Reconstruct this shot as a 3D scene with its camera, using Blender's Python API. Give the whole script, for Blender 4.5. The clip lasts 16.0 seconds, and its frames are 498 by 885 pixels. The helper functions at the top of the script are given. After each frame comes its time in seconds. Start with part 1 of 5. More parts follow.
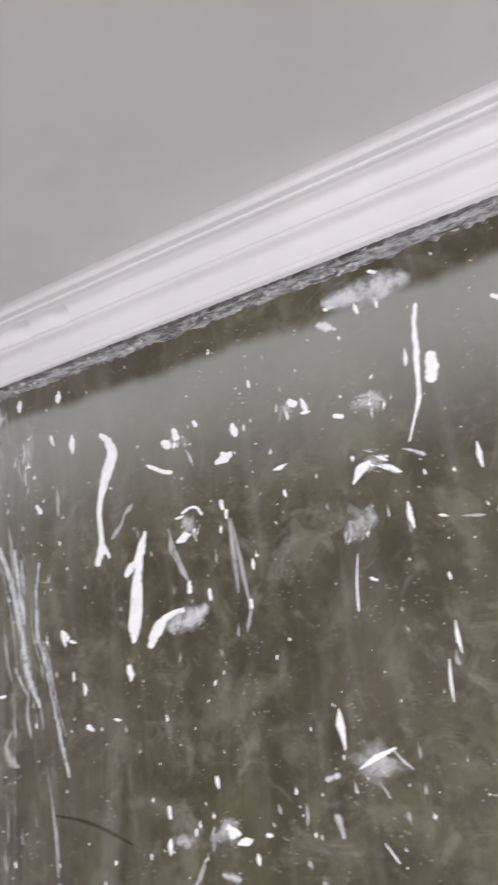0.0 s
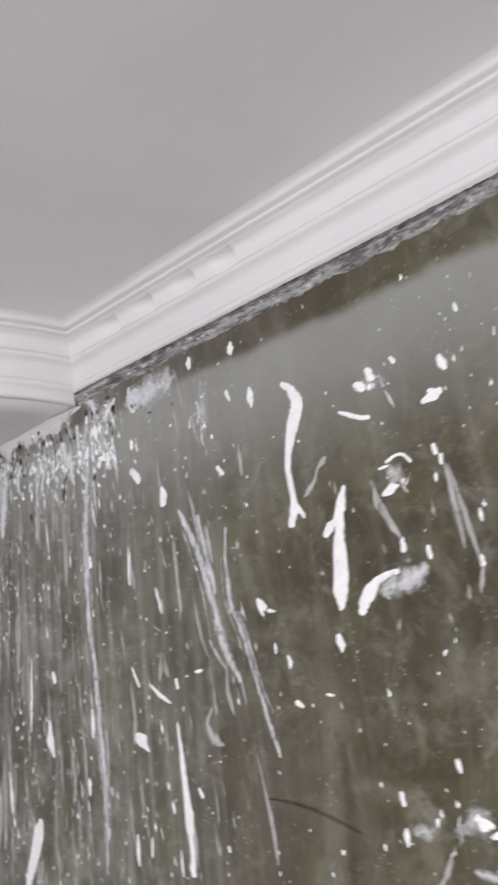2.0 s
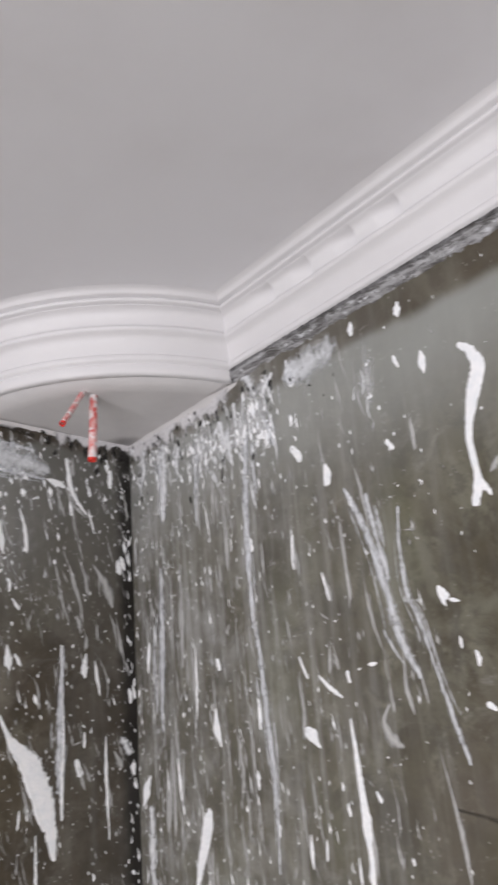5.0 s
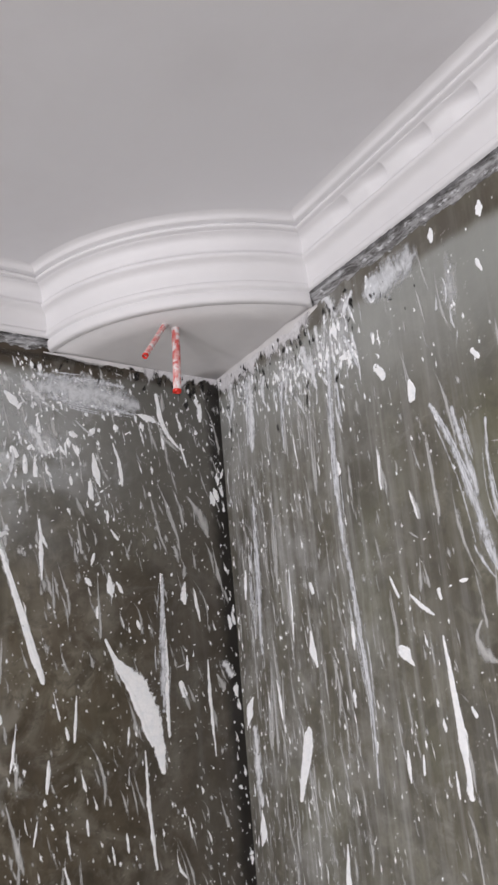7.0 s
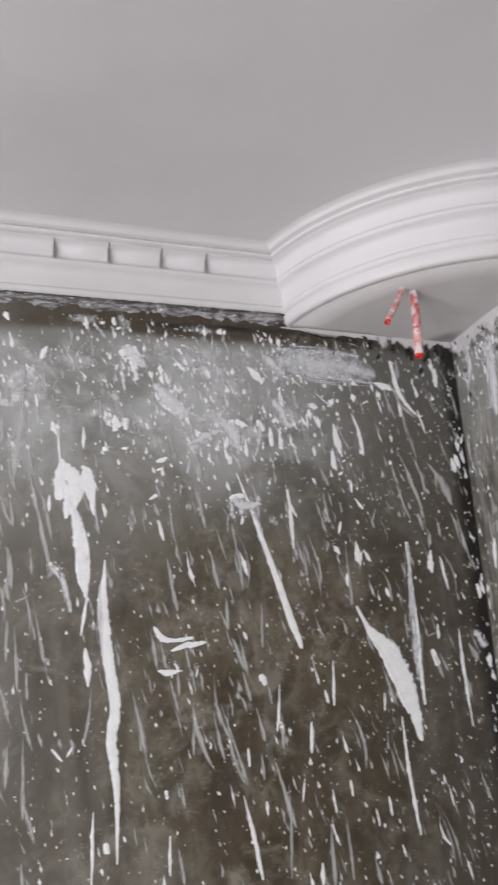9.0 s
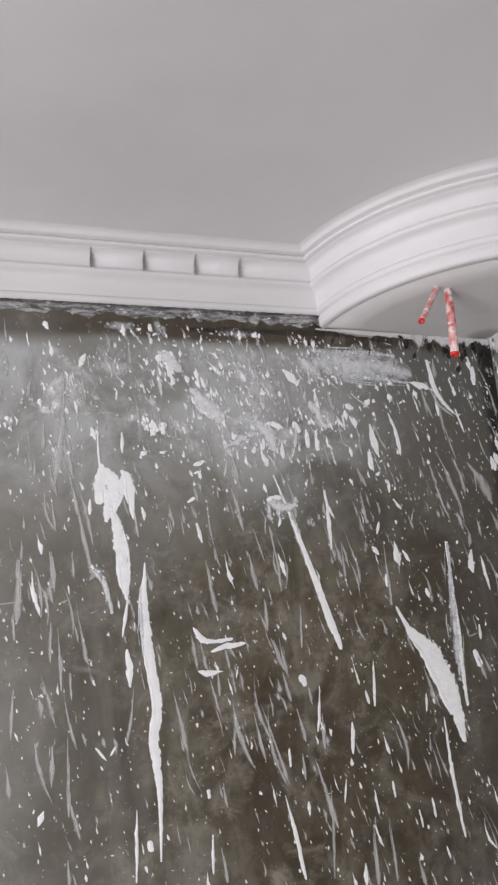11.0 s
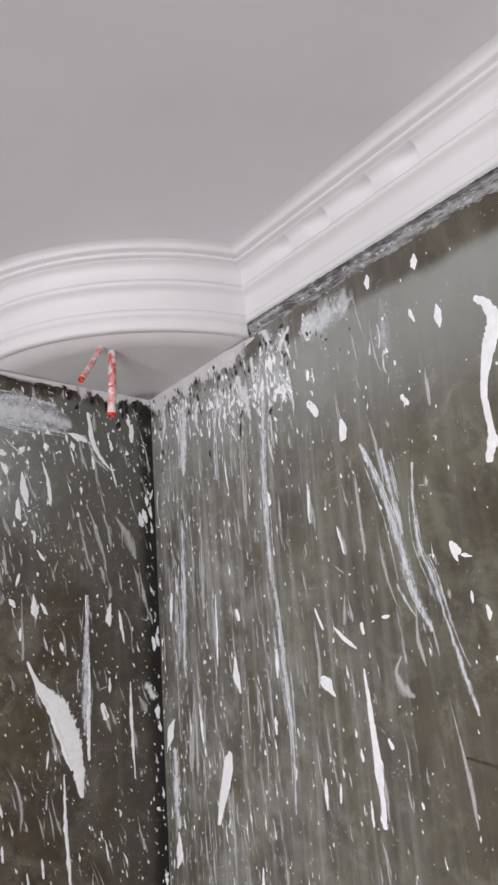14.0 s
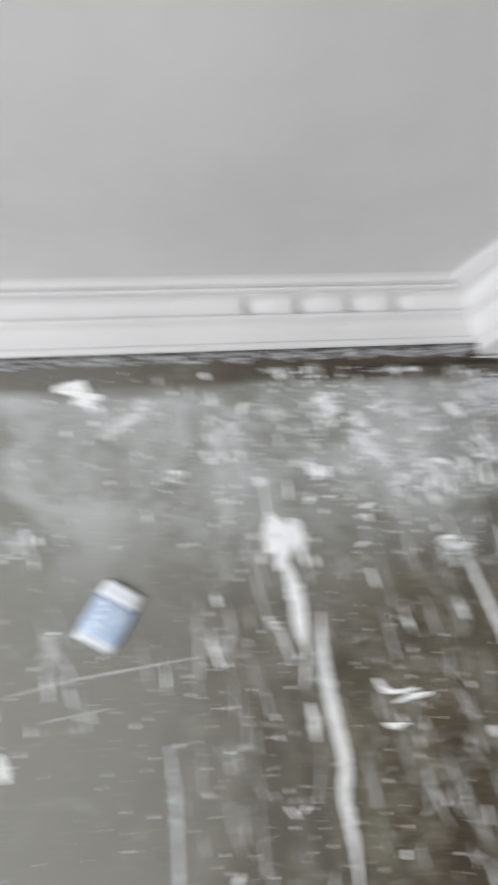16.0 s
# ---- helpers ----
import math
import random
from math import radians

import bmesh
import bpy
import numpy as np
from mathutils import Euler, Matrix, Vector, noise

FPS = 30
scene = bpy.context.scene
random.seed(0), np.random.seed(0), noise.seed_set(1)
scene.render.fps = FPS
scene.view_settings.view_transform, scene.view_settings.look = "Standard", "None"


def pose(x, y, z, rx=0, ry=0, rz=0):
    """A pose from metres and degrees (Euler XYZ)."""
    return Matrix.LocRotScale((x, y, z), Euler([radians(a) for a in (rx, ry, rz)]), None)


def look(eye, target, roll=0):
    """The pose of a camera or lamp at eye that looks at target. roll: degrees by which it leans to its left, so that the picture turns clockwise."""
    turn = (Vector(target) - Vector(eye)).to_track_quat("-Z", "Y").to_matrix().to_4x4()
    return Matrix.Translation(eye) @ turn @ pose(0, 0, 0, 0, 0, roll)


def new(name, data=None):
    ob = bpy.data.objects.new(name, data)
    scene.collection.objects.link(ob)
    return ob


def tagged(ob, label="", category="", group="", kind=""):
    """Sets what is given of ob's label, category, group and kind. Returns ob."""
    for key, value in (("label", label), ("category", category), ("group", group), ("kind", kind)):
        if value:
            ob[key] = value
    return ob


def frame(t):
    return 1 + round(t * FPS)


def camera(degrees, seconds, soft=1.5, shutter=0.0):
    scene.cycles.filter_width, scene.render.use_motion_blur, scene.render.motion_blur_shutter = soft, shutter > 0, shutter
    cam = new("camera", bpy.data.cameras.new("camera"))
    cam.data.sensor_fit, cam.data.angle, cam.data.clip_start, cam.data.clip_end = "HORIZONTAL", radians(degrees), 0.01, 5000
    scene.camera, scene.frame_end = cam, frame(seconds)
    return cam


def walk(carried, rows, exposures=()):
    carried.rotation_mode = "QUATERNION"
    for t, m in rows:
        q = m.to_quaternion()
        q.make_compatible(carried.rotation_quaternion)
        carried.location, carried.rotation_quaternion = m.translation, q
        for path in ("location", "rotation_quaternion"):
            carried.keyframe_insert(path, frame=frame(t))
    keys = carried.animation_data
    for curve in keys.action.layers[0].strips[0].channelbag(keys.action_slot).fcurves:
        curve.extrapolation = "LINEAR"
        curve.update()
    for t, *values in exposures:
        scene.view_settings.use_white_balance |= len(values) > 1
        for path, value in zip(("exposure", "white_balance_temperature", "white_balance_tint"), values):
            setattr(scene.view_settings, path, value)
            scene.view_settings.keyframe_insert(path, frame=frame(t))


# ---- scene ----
cam = camera(36.68, 16.0, soft=2.3, shutter=0.7)
# seconds, x, y, z, then heading, upward tilt and lean in degrees
PATH = [
    (0.0, 1.491, -0.827, 1.937, 28.19, 18.78, -6.06),
    (0.5, 1.478, -0.828, 1.942, 31.4, 18.5, -6.15),
    (1.0, 1.463, -0.824, 1.945, 32.75, 18.22, -5.91),
    (1.5, 1.418, -0.791, 1.947, 36.54, 17.81, -5.04),
    (2.0, 1.351, -0.774, 1.952, 38.76, 17.7, -6.68),
    (2.5, 1.315, -0.742, 1.95, 42.91, 18.44, -7.15),
    (3.0, 1.305, -0.714, 1.958, 45.43, 18.73, -7.51),
    (3.5, 1.298, -0.703, 1.959, 45.79, 18.29, -6.93),
    (4.0, 1.295, -0.712, 1.96, 46.02, 18.09, -6.12),
    (4.5, 1.285, -0.72, 1.967, 47.13, 17.96, -5.46),
    (5.0, 1.278, -0.726, 1.966, 50.9, 17.67, -4.62),
    (5.2, 1.266, -0.732, 1.954, 52.05, 17.81, -4.18),
    (7.3, 1.28, -0.684, 1.935, 60.76, 13.8, -5.08),
    (7.5, 1.275, -0.686, 1.939, 61.73, 13.71, -4.89),
    (8.0, 1.262, -0.694, 1.936, 67.54, 13.09, -4.02),
    (8.5, 1.26, -0.725, 1.939, 72.15, 12.88, -4.16),
    (9.0, 1.247, -0.761, 1.934, 74.96, 13.36, -4.04),
    (9.5, 1.259, -0.743, 1.934, 78.64, 13.56, -3.93),
    (9.7, 1.263, -0.747, 1.929, 79.11, 13.86, -4.1),
    (11.8, 1.257, -0.751, 1.946, 76.02, 13.07, -4.77),
    (12.0, 1.262, -0.738, 1.953, 73.08, 12.65, -5.04),
    (12.5, 1.265, -0.753, 1.942, 64.4, 13.54, -5.22),
    (13.0, 1.287, -0.725, 1.963, 60.44, 13.21, -4.81),
    (13.5, 1.29, -0.719, 1.962, 56.57, 13.81, -4.5),
    (14.0, 1.296, -0.713, 1.973, 53.62, 13.92, -4.15),
    (14.5, 1.292, -0.716, 1.97, 53.15, 13.97, -4.13),
    (15.0, 1.279, -0.736, 1.966, 57.27, 14.14, -3.89),
    (15.5, 1.238, -0.787, 1.959, 67.48, 15.32, -4.73),
    (15.7, 1.236, -0.82, 1.96, 73.51, 15.83, -5.87),
    (15.8, 1.219, -0.844, 1.949, 76.54, 16.66, -5.92),
    (15.9, 1.22, -0.848, 1.961, 81.21, 16.49, -6.25),
    (16.0, 1.233, -0.841, 1.982, 86.39, 15.97, -5.79),
]


def heading(x, y, z, turn, tilt, lean):
    c = math.cos(radians(tilt))
    way = Vector((-math.sin(radians(turn)) * c, math.cos(radians(turn)) * c, math.sin(radians(tilt))))
    return look((x, y, z), Vector((x, y, z)) + way, lean)


# seconds, stops, white balance
EXPOSURES = [(0.0, 0.07, 6650, 18), (15.2, 0.07, 6650, 18), (15.5, 0.19, 6650, 16), (16.0, 0.28, 6520, 11)]
walk(cam, [(t, heading(*row)) for t, *row in PATH], exposures=EXPOSURES)

# ---- light: daylight from a window behind the walker ----
world = bpy.data.worlds.new("sky")
scene.world = world
scene.cycles.transparent_max_bounces = 32
world.use_nodes = True
wt = world.node_tree
sky = wt.nodes.new("ShaderNodeTexSky")
sky.sky_type, sky.sun_disc = "NISHITA", False
sky.sun_elevation, sky.sun_rotation = radians(35), radians(160)
wt.links.new(sky.outputs[0], wt.nodes["Background"].inputs[0])
wt.nodes["Background"].inputs[1].default_value = 0.08
lamp = bpy.data.lights.new("window_light", "AREA")
lamp.shape, lamp.size, lamp.size_y = "RECTANGLE", 1.6, 1.95
lamp.energy, lamp.color = 91, (0.93, 0.97, 1.0)
window_light = new("window_light", lamp)
window_light.matrix_world = look((2.32, -3.02, 1.2), (0.5, 0.0, 2.0))

# ---- sizes ----
SKEW = radians(6.19)          # the west wall leans into the room by this angle
CEILING = 2.572
SOFFIT = 2.4437
CENTRE, ARC = Vector((-0.011, 0.0147)), 0.3646
ALONG_W = Vector((math.sin(SKEW), -math.cos(SKEW), 0))
OUT_W = Vector((math.cos(SKEW), math.sin(SKEW), 0))
# each wall has its own frame: x along the wall, -y into the room; the sign says which way x runs from the corner
NORTH_M = Matrix.Identity(4)
WEST_M = Matrix((( -ALONG_W.x, -OUT_W.x, 0, 0), (-ALONG_W.y, -OUT_W.y, 0, 0), (0, 0, 1, 0), (0, 0, 0, 1)))


# ---- node helpers ----
def node(nt, kind, **inputs):
    n = nt.nodes.new("ShaderNode" + kind)
    for key, value in inputs.items():
        slot = n.inputs[int(key[1:])] if key[0] == "i" and key[1:].isdigit() else n.inputs[key.replace("_", " ")]
        if isinstance(value, bpy.types.NodeSocket):
            nt.links.new(value, slot)
        else:
            slot.default_value = value
    return n


def maths(nt, op, a, b=0.0, clamp=False):
    n = node(nt, "Math", i0=a, i1=b)
    n.operation, n.use_clamp = op, clamp
    return n.outputs[0]


def mix(nt, fac, a, b):
    n = nt.nodes.new("ShaderNodeMix")
    n.data_type = "RGBA"
    for slot, value in ((n.inputs[0], fac), (n.inputs[6], a), (n.inputs[7], b)):
        if isinstance(value, bpy.types.NodeSocket):
            nt.links.new(value, slot)
        else:
            slot.default_value = (*value, 1) if isinstance(value, tuple) else value
    return n.outputs[2]


def ramp(nt, value, low, high):
    n = node(nt, "MapRange", Value=value)
    n.interpolation_type = "SMOOTHSTEP"
    n.inputs["From Min"].default_value, n.inputs["From Max"].default_value = low, high
    return n.outputs[0]


def grain(nt, where, scale, detail=5.0, rough=0.6, stretch=None, twist=0.0):
    if stretch:
        m = node(nt, "Mapping", Vector=where)
        m.inputs["Scale"].default_value = stretch
        where = m.outputs[0]
    n = node(nt, "TexNoise", Vector=where)
    n.inputs["Scale"].default_value, n.inputs["Detail"].default_value = scale, detail
    n.inputs["Roughness"].default_value, n.inputs["Distortion"].default_value = rough, twist
    return n.outputs[0]


def material(name):
    m = bpy.data.materials.new(name)
    m.use_nodes = True
    nt = m.node_tree
    return m, nt, nt.nodes["Principled BSDF"], node(nt, "TexCoord").outputs["Object"]


def finish(nt, shader, colour, rough, height=None, strength=0.3, distance=0.002):
    for key, value in (("Base Color", colour), ("Roughness", rough)):
        if isinstance(value, bpy.types.NodeSocket):
            nt.links.new(value, shader.inputs[key])
        else:
            shader.inputs[key].default_value = (*value, 1) if isinstance(value, tuple) else value
    if height is not None:
        b = node(nt, "Bump", Height=height)
        b.inputs["Strength"].default_value, b.inputs["Distance"].default_value = strength, distance
        nt.links.new(b.outputs[0], shader.inputs["Normal"])


# ---- materials ----
def wall_plaster(name, dark, mid, pale, coat_top, coat_low, coat, haze_reach, haze, damp_shade, grey_far, green, band):
    """Smooth brown cement render: mottling, a thin grey wash below the cornice, and milky runs that thin out away from the corner."""
    m, nt, shader, at = material(name)
    split = node(nt, "SeparateXYZ", Vector=at)
    s, z = maths(nt, "ABSOLUTE", split.outputs[0]), split.outputs[2]
    big, fine = grain(nt, at, 3.2, 6, 0.62, twist=0.6), grain(nt, at, 38, 4, 0.65)
    colour = mix(nt, ramp(nt, big, 0.36, 0.66), dark, mid)
    colour = mix(nt, maths(nt, "MULTIPLY", ramp(nt, grain(nt, at, 7.5, 5, 0.6, twist=1.2), 0.46, 0.70), 0.8), colour, pale)
    colour = mix(nt, maths(nt, "MULTIPLY", ramp(nt, grain(nt, at, 13.0, 6, 0.65, stretch=(1, 1.4, 0.7), twist=0.8), 0.52, 0.72), 0.55), colour, tuple(c * 1.35 for c in pale))
    colour = mix(nt, maths(nt, "MULTIPLY", ramp(nt, grain(nt, at, 5.2, 5, 0.6, stretch=(1.2, 1, 0.8), twist=0.5), 0.52, 0.66), 0.6), colour, tuple(c * 0.62 for c in dark))
    colour = mix(nt, maths(nt, "MULTIPLY", ramp(nt, grain(nt, at, 24, 6, 0.72, twist=0.4), 0.47, 0.60), 0.55), colour, tuple(c * 0.62 for c in dark))
    colour = mix(nt, maths(nt, "MULTIPLY", ramp(nt, grain(nt, at, 17, 6, 0.72, stretch=(1, 1.3, 0.9), twist=0.7), 0.53, 0.68), 0.4), colour, tuple(c * 1.5 for c in pale))
    # greenish and reddish clouds
    colour = mix(nt, maths(nt, "MULTIPLY", ramp(nt, grain(nt, at, 4.3, 3, 0.5, stretch=(1.3, 1, 0.8)), 0.50, 0.68), green), colour, (0.105, 0.105, 0.055))
    colour = mix(nt, maths(nt, "MULTIPLY", ramp(nt, grain(nt, at, 3.1, 3, 0.5, stretch=(1, 1.7, 1.2)), 0.54, 0.70), 0.4), colour, (0.15, 0.125, 0.10))
    sheets = ramp(nt, grain(nt, at, 1.0, 5, 0.6, stretch=(17, 17, 2.2), twist=0.8), 0.50, 0.74)
    colour = mix(nt, maths(nt, "MULTIPLY", sheets, 0.26), colour, (0.30, 0.295, 0.26))
    # grey wash with an uneven upper edge, thinning downwards
    lift = maths(nt, "MULTIPLY", maths(nt, "SUBTRACT", grain(nt, at, 5.0, 3, 0.5, stretch=(1, 1, 0.3)), 0.5), 0.07)
    zz = maths(nt, "ADD", z, lift)
    wash = maths(nt, "MULTIPLY", maths(nt, "SUBTRACT", 1.0, ramp(nt, zz, coat_top - 0.012, coat_top + 0.012)), ramp(nt, zz, coat_low, coat_top - 0.02))
    wash = maths(nt, "MULTIPLY", wash, maths(nt, "ADD", 0.55, maths(nt, "MULTIPLY", grain(nt, at, 6.0, 4, 0.6), 0.6)), True)
    colour = mix(nt, maths(nt, "MULTIPLY", wash, coat), colour, (0.285, 0.295, 0.275))
    # greyer tone far from the corner, and a milky cloud under the cornice
    far = ramp(nt, maths(nt, "ADD", s, maths(nt, "MULTIPLY", maths(nt, "SUBTRACT", big, 0.5), 0.7)), 0.5, 1.05)
    colour = mix(nt, maths(nt, "MULTIPLY", far, grey_far), colour, (0.222, 0.218, 0.198))
    puff = maths(nt, "MULTIPLY", ramp(nt, grain(nt, at, 6.5, 5, 0.62, twist=0.6), 0.36, 0.62), maths(nt, "MULTIPLY", ramp(nt, zz, 2.05, 2.26), ramp(nt, s, 0.16, 0.44)))
    puff = maths(nt, "MULTIPLY", puff, maths(nt, "SUBTRACT", 1.0, ramp(nt, zz, 2.385, 2.415)))
    colour = mix(nt, maths(nt, "MULTIPLY", puff, grey_far), colour, (0.46, 0.475, 0.475))
    core = maths(nt, "MULTIPLY", ramp(nt, grain(nt, at, 12.0, 7, 0.7, twist=0.8), 0.55, 0.68), maths(nt, "MULTIPLY", ramp(nt, zz, 2.16, 2.30), ramp(nt, s, 0.12, 0.36)))
    core = maths(nt, "MULTIPLY", core, maths(nt, "SUBTRACT", 1.0, ramp(nt, zz, 2.385, 2.410)))
    colour = mix(nt, maths(nt, "MULTIPLY", core, grey_far), colour, (0.72, 0.735, 0.745))
    # bare brown strip that the wash never reached
    strip = maths(nt, "MULTIPLY", ramp(nt, maths(nt, "ADD", z, maths(nt, "MULTIPLY", lift, 0.25)), coat_top - 0.006, coat_top + 0.010), maths(nt, "ADD", 0.45, maths(nt, "MULTIPLY", fine, 0.9)), True)
    strip = maths(nt, "MULTIPLY", strip, maths(nt, "SUBTRACT", 1.0, maths(nt, "MULTIPLY", far, 0.6)))
    colour = mix(nt, maths(nt, "MULTIPLY", strip, band), colour, (0.062, 0.046, 0.030))
    # milky runs, drawn out along the fall
    runs = ramp(nt, grain(nt, at, 1.0, 5, 0.62, stretch=(46, 46, 2.6), twist=0.35), 0.46, 0.72)
    cloud = ramp(nt, grain(nt, at, 9.0, 6, 0.66), 0.44, 0.72)
    near = maths(nt, "SUBTRACT", 1.0, ramp(nt, maths(nt, "ADD", s, maths(nt, "MULTIPLY", maths(nt, "SUBTRACT", cloud, 0.5), 0.2)), haze_reach * 0.3, haze_reach))
    milk = maths(nt, "MULTIPLY", maths(nt, "ADD", 0.14, maths(nt, "ADD", maths(nt, "MULTIPLY", runs, 0.42), maths(nt, "MULTIPLY", cloud, 0.42))), near)
    colour = mix(nt, maths(nt, "MULTIPLY", milk, haze, True), colour, (0.45, 0.455, 0.44))
    # loose dusty patches
    dust = maths(nt, "MULTIPLY", ramp(nt, grain(nt, at, 11.0, 7, 0.7, twist=1.5), 0.54, 0.74), 0.42)
    colour = mix(nt, dust, colour, (0.33, 0.33, 0.30))
    # damp brown edge beside the corner, with the corner's shade put into its colour
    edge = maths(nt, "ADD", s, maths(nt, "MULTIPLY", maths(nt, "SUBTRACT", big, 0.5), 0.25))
    colour = mix(nt, maths(nt, "MULTIPLY", maths(nt, "SUBTRACT", 1.0, ramp(nt, edge, 0.04, 0.50)), damp_shade), colour, (0.036, 0.028, 0.019))
    # near-black line down the corner: the shade of the crease as colour
    crease_shade = maths(nt, "ADD", s, maths(nt, "MULTIPLY", maths(nt, "SUBTRACT", grain(nt, at, 26, 5, 0.7), 0.5), 0.03))
    colour = mix(nt, maths(nt, "MULTIPLY", maths(nt, "SUBTRACT", 1.0, ramp(nt, crease_shade, 0.016, 0.046)), min(1.0, damp_shade * 1.45)), colour, (0.012, 0.010, 0.008))
    # pinhead specks
    v = node(nt, "TexVoronoi", Vector=at)
    v.inputs["Scale"].default_value = 120
    speck = maths(nt, "MULTIPLY", maths(nt, "LESS_THAN", v.outputs["Distance"], 0.17), ramp(nt, grain(nt, at, 16, 3, 0.5), 0.52, 0.6))
    colour = mix(nt, maths(nt, "MULTIPLY", speck, 0.25), colour, (0.6, 0.6, 0.58))
    finish(nt, shader, colour, 0.5, maths(nt, "ADD", fine, maths(nt, "MULTIPLY", big, 1.5)), 0.25, 0.003)
    return m


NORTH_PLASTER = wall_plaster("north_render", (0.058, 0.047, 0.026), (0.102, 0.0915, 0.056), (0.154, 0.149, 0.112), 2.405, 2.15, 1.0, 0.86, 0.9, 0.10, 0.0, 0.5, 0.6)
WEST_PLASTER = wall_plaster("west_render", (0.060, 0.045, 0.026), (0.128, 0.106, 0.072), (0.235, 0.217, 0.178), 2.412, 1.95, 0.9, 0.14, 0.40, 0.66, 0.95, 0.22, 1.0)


def plain_paint(name, tone, other, scale, rough=0.6, bump=0.12):
    m, nt, shader, at = material(name)
    a, b = grain(nt, at, scale, 5, 0.6), grain(nt, at, scale * 14, 4, 0.6)
    colour = mix(nt, ramp(nt, a, 0.35, 0.7), tone, other)
    finish(nt, shader, colour, rough, maths(nt, "ADD", b, maths(nt, "MULTIPLY", a, 2.0)), bump, 0.002)
    return m


CEILING_PAINT = plain_paint("ceiling_paint", (0.72, 0.715, 0.73), (0.64, 0.628, 0.635), 1.7, 0.7, 0.16)
SOFFIT_PAINT = plain_paint("soffit_paint", (0.67, 0.655, 0.65), (0.60, 0.585, 0.58), 5.0, 0.8, 0.15)
GYPSUM = plain_paint("cornice_gypsum", (0.715, 0.705, 0.71), (0.68, 0.67, 0.675), 4.0, 0.55, 0.05)
FLOOR_SCREED = plain_paint("floor_screed", (0.44, 0.405, 0.36), (0.34, 0.31, 0.275), 3.0, 0.85, 0.4)
BARE_WALL = plain_paint("bare_render", (0.50, 0.48, 0.45), (0.42, 0.40, 0.37), 2.5, 0.85, 0.3)


def lime(name, tone, other, dirt):
    m, nt, shader, at = material(name)
    a, b = grain(nt, at, 60, 5, 0.65), grain(nt, at, 240, 4, 0.6)
    colour = mix(nt, ramp(nt, a, 0.38, 0.68), tone, other)
    colour = mix(nt, maths(nt, "MULTIPLY", ramp(nt, grain(nt, at, 130, 5, 0.7), 0.58, 0.74), dirt), colour, (0.42, 0.43, 0.43))
    finish(nt, shader, colour, 0.5, maths(nt, "ADD", a, maths(nt, "MULTIPLY", b, 0.5)), 0.4, 0.002)
    # frayed outline
    edge = node(nt, "Attribute")
    edge.attribute_name = "cover"
    fray = maths(nt, "ADD", maths(nt, "MULTIPLY", grain(nt, at, 1.0, 5, 0.68, stretch=(150, 150, 75)), 1.7), maths(nt, "MULTIPLY", grain(nt, at, 620, 2, 0.5), 0.35))
    nt.links.new(ramp(nt, maths(nt, "ADD", edge.outputs["Fac"], maths(nt, "SUBTRACT", fray, 1.02)), 0.18, 0.38), shader.inputs["Alpha"])
    return m


LIME = lime("white_lime", (0.93, 0.935, 0.94), (0.84, 0.865, 0.885), 0.25)


def thin_coat(name, tone, low, high, most, streaky, fine=0.35):
    """A half-dried coat that lets the wall show through where it is thin."""
    m, nt, shader, at = material(name)
    edge = node(nt, "Attribute")
    edge.attribute_name = "cover"
    a = grain(nt, at, 1.0, 5, 0.7, stretch=streaky, twist=0.5)
    b = grain(nt, at, 150, 4, 0.65)
    body = maths(nt, "ADD", maths(nt, "MULTIPLY", a, 1 - fine), maths(nt, "MULTIPLY", b, fine))
    body = ramp(nt, maths(nt, "ADD", body, maths(nt, "MULTIPLY", maths(nt, "SUBTRACT", edge.outputs["Fac"], 0.7), 0.5)), low, high)
    alpha = maths(nt, "MULTIPLY", body, maths(nt, "MULTIPLY", ramp(nt, edge.outputs["Fac"], 0.0, 0.75), most), True)
    finish(nt, shader, mix(nt, ramp(nt, b, 0.4, 0.65), tone, tuple(c * 0.82 for c in tone)), 0.6, b, 0.3, 0.0015)
    nt.links.new(alpha, shader.inputs["Alpha"])
    return m


SMEAR = thin_coat("smeared_lime", (0.76, 0.78, 0.81), 0.42, 0.66, 0.88, (170, 170, 42))
CLOT = thin_coat("clotted_lime", (0.83, 0.845, 0.86), 0.42, 0.62, 0.88, (70, 70, 40), 0.36)
FILM = thin_coat("washed_lime", (0.63, 0.63, 0.615), 0.26, 0.64, 0.74, (150, 150, 26))


def ragged_mortar():
    m, nt, shader, at = material("ragged_mortar")
    a = grain(nt, at, 1.0, 6, 0.72, stretch=(26, 26, 190), twist=0.5)
    b = grain(nt, at, 1.0, 5, 0.72, stretch=(60, 60, 150))
    colour = mix(nt, ramp(nt, a, 0.38, 0.62), (0.11, 0.105, 0.10), (0.50, 0.50, 0.51))
    colour = mix(nt, ramp(nt, b, 0.54, 0.66), colour, (0.74, 0.75, 0.77))
    top = node(nt, "SeparateXYZ", Vector=at).outputs[2]
    # mould-coloured strip that paints in the shadow of the gap under the cornice
    mould_shade = maths(nt, "ADD", top, maths(nt, "MULTIPLY", maths(nt, "SUBTRACT", grain(nt, at, 40, 4, 0.6), 0.5), 0.012))
    colour = mix(nt, maths(nt, "MULTIPLY", ramp(nt, mould_shade, 2.4590, 2.4615), 0.6), colour, (0.02, 0.018, 0.017))
    finish(nt, shader, colour, 0.7, maths(nt, "ADD", a, b), 0.9, 0.006)
    return m


MORTAR = ragged_mortar()


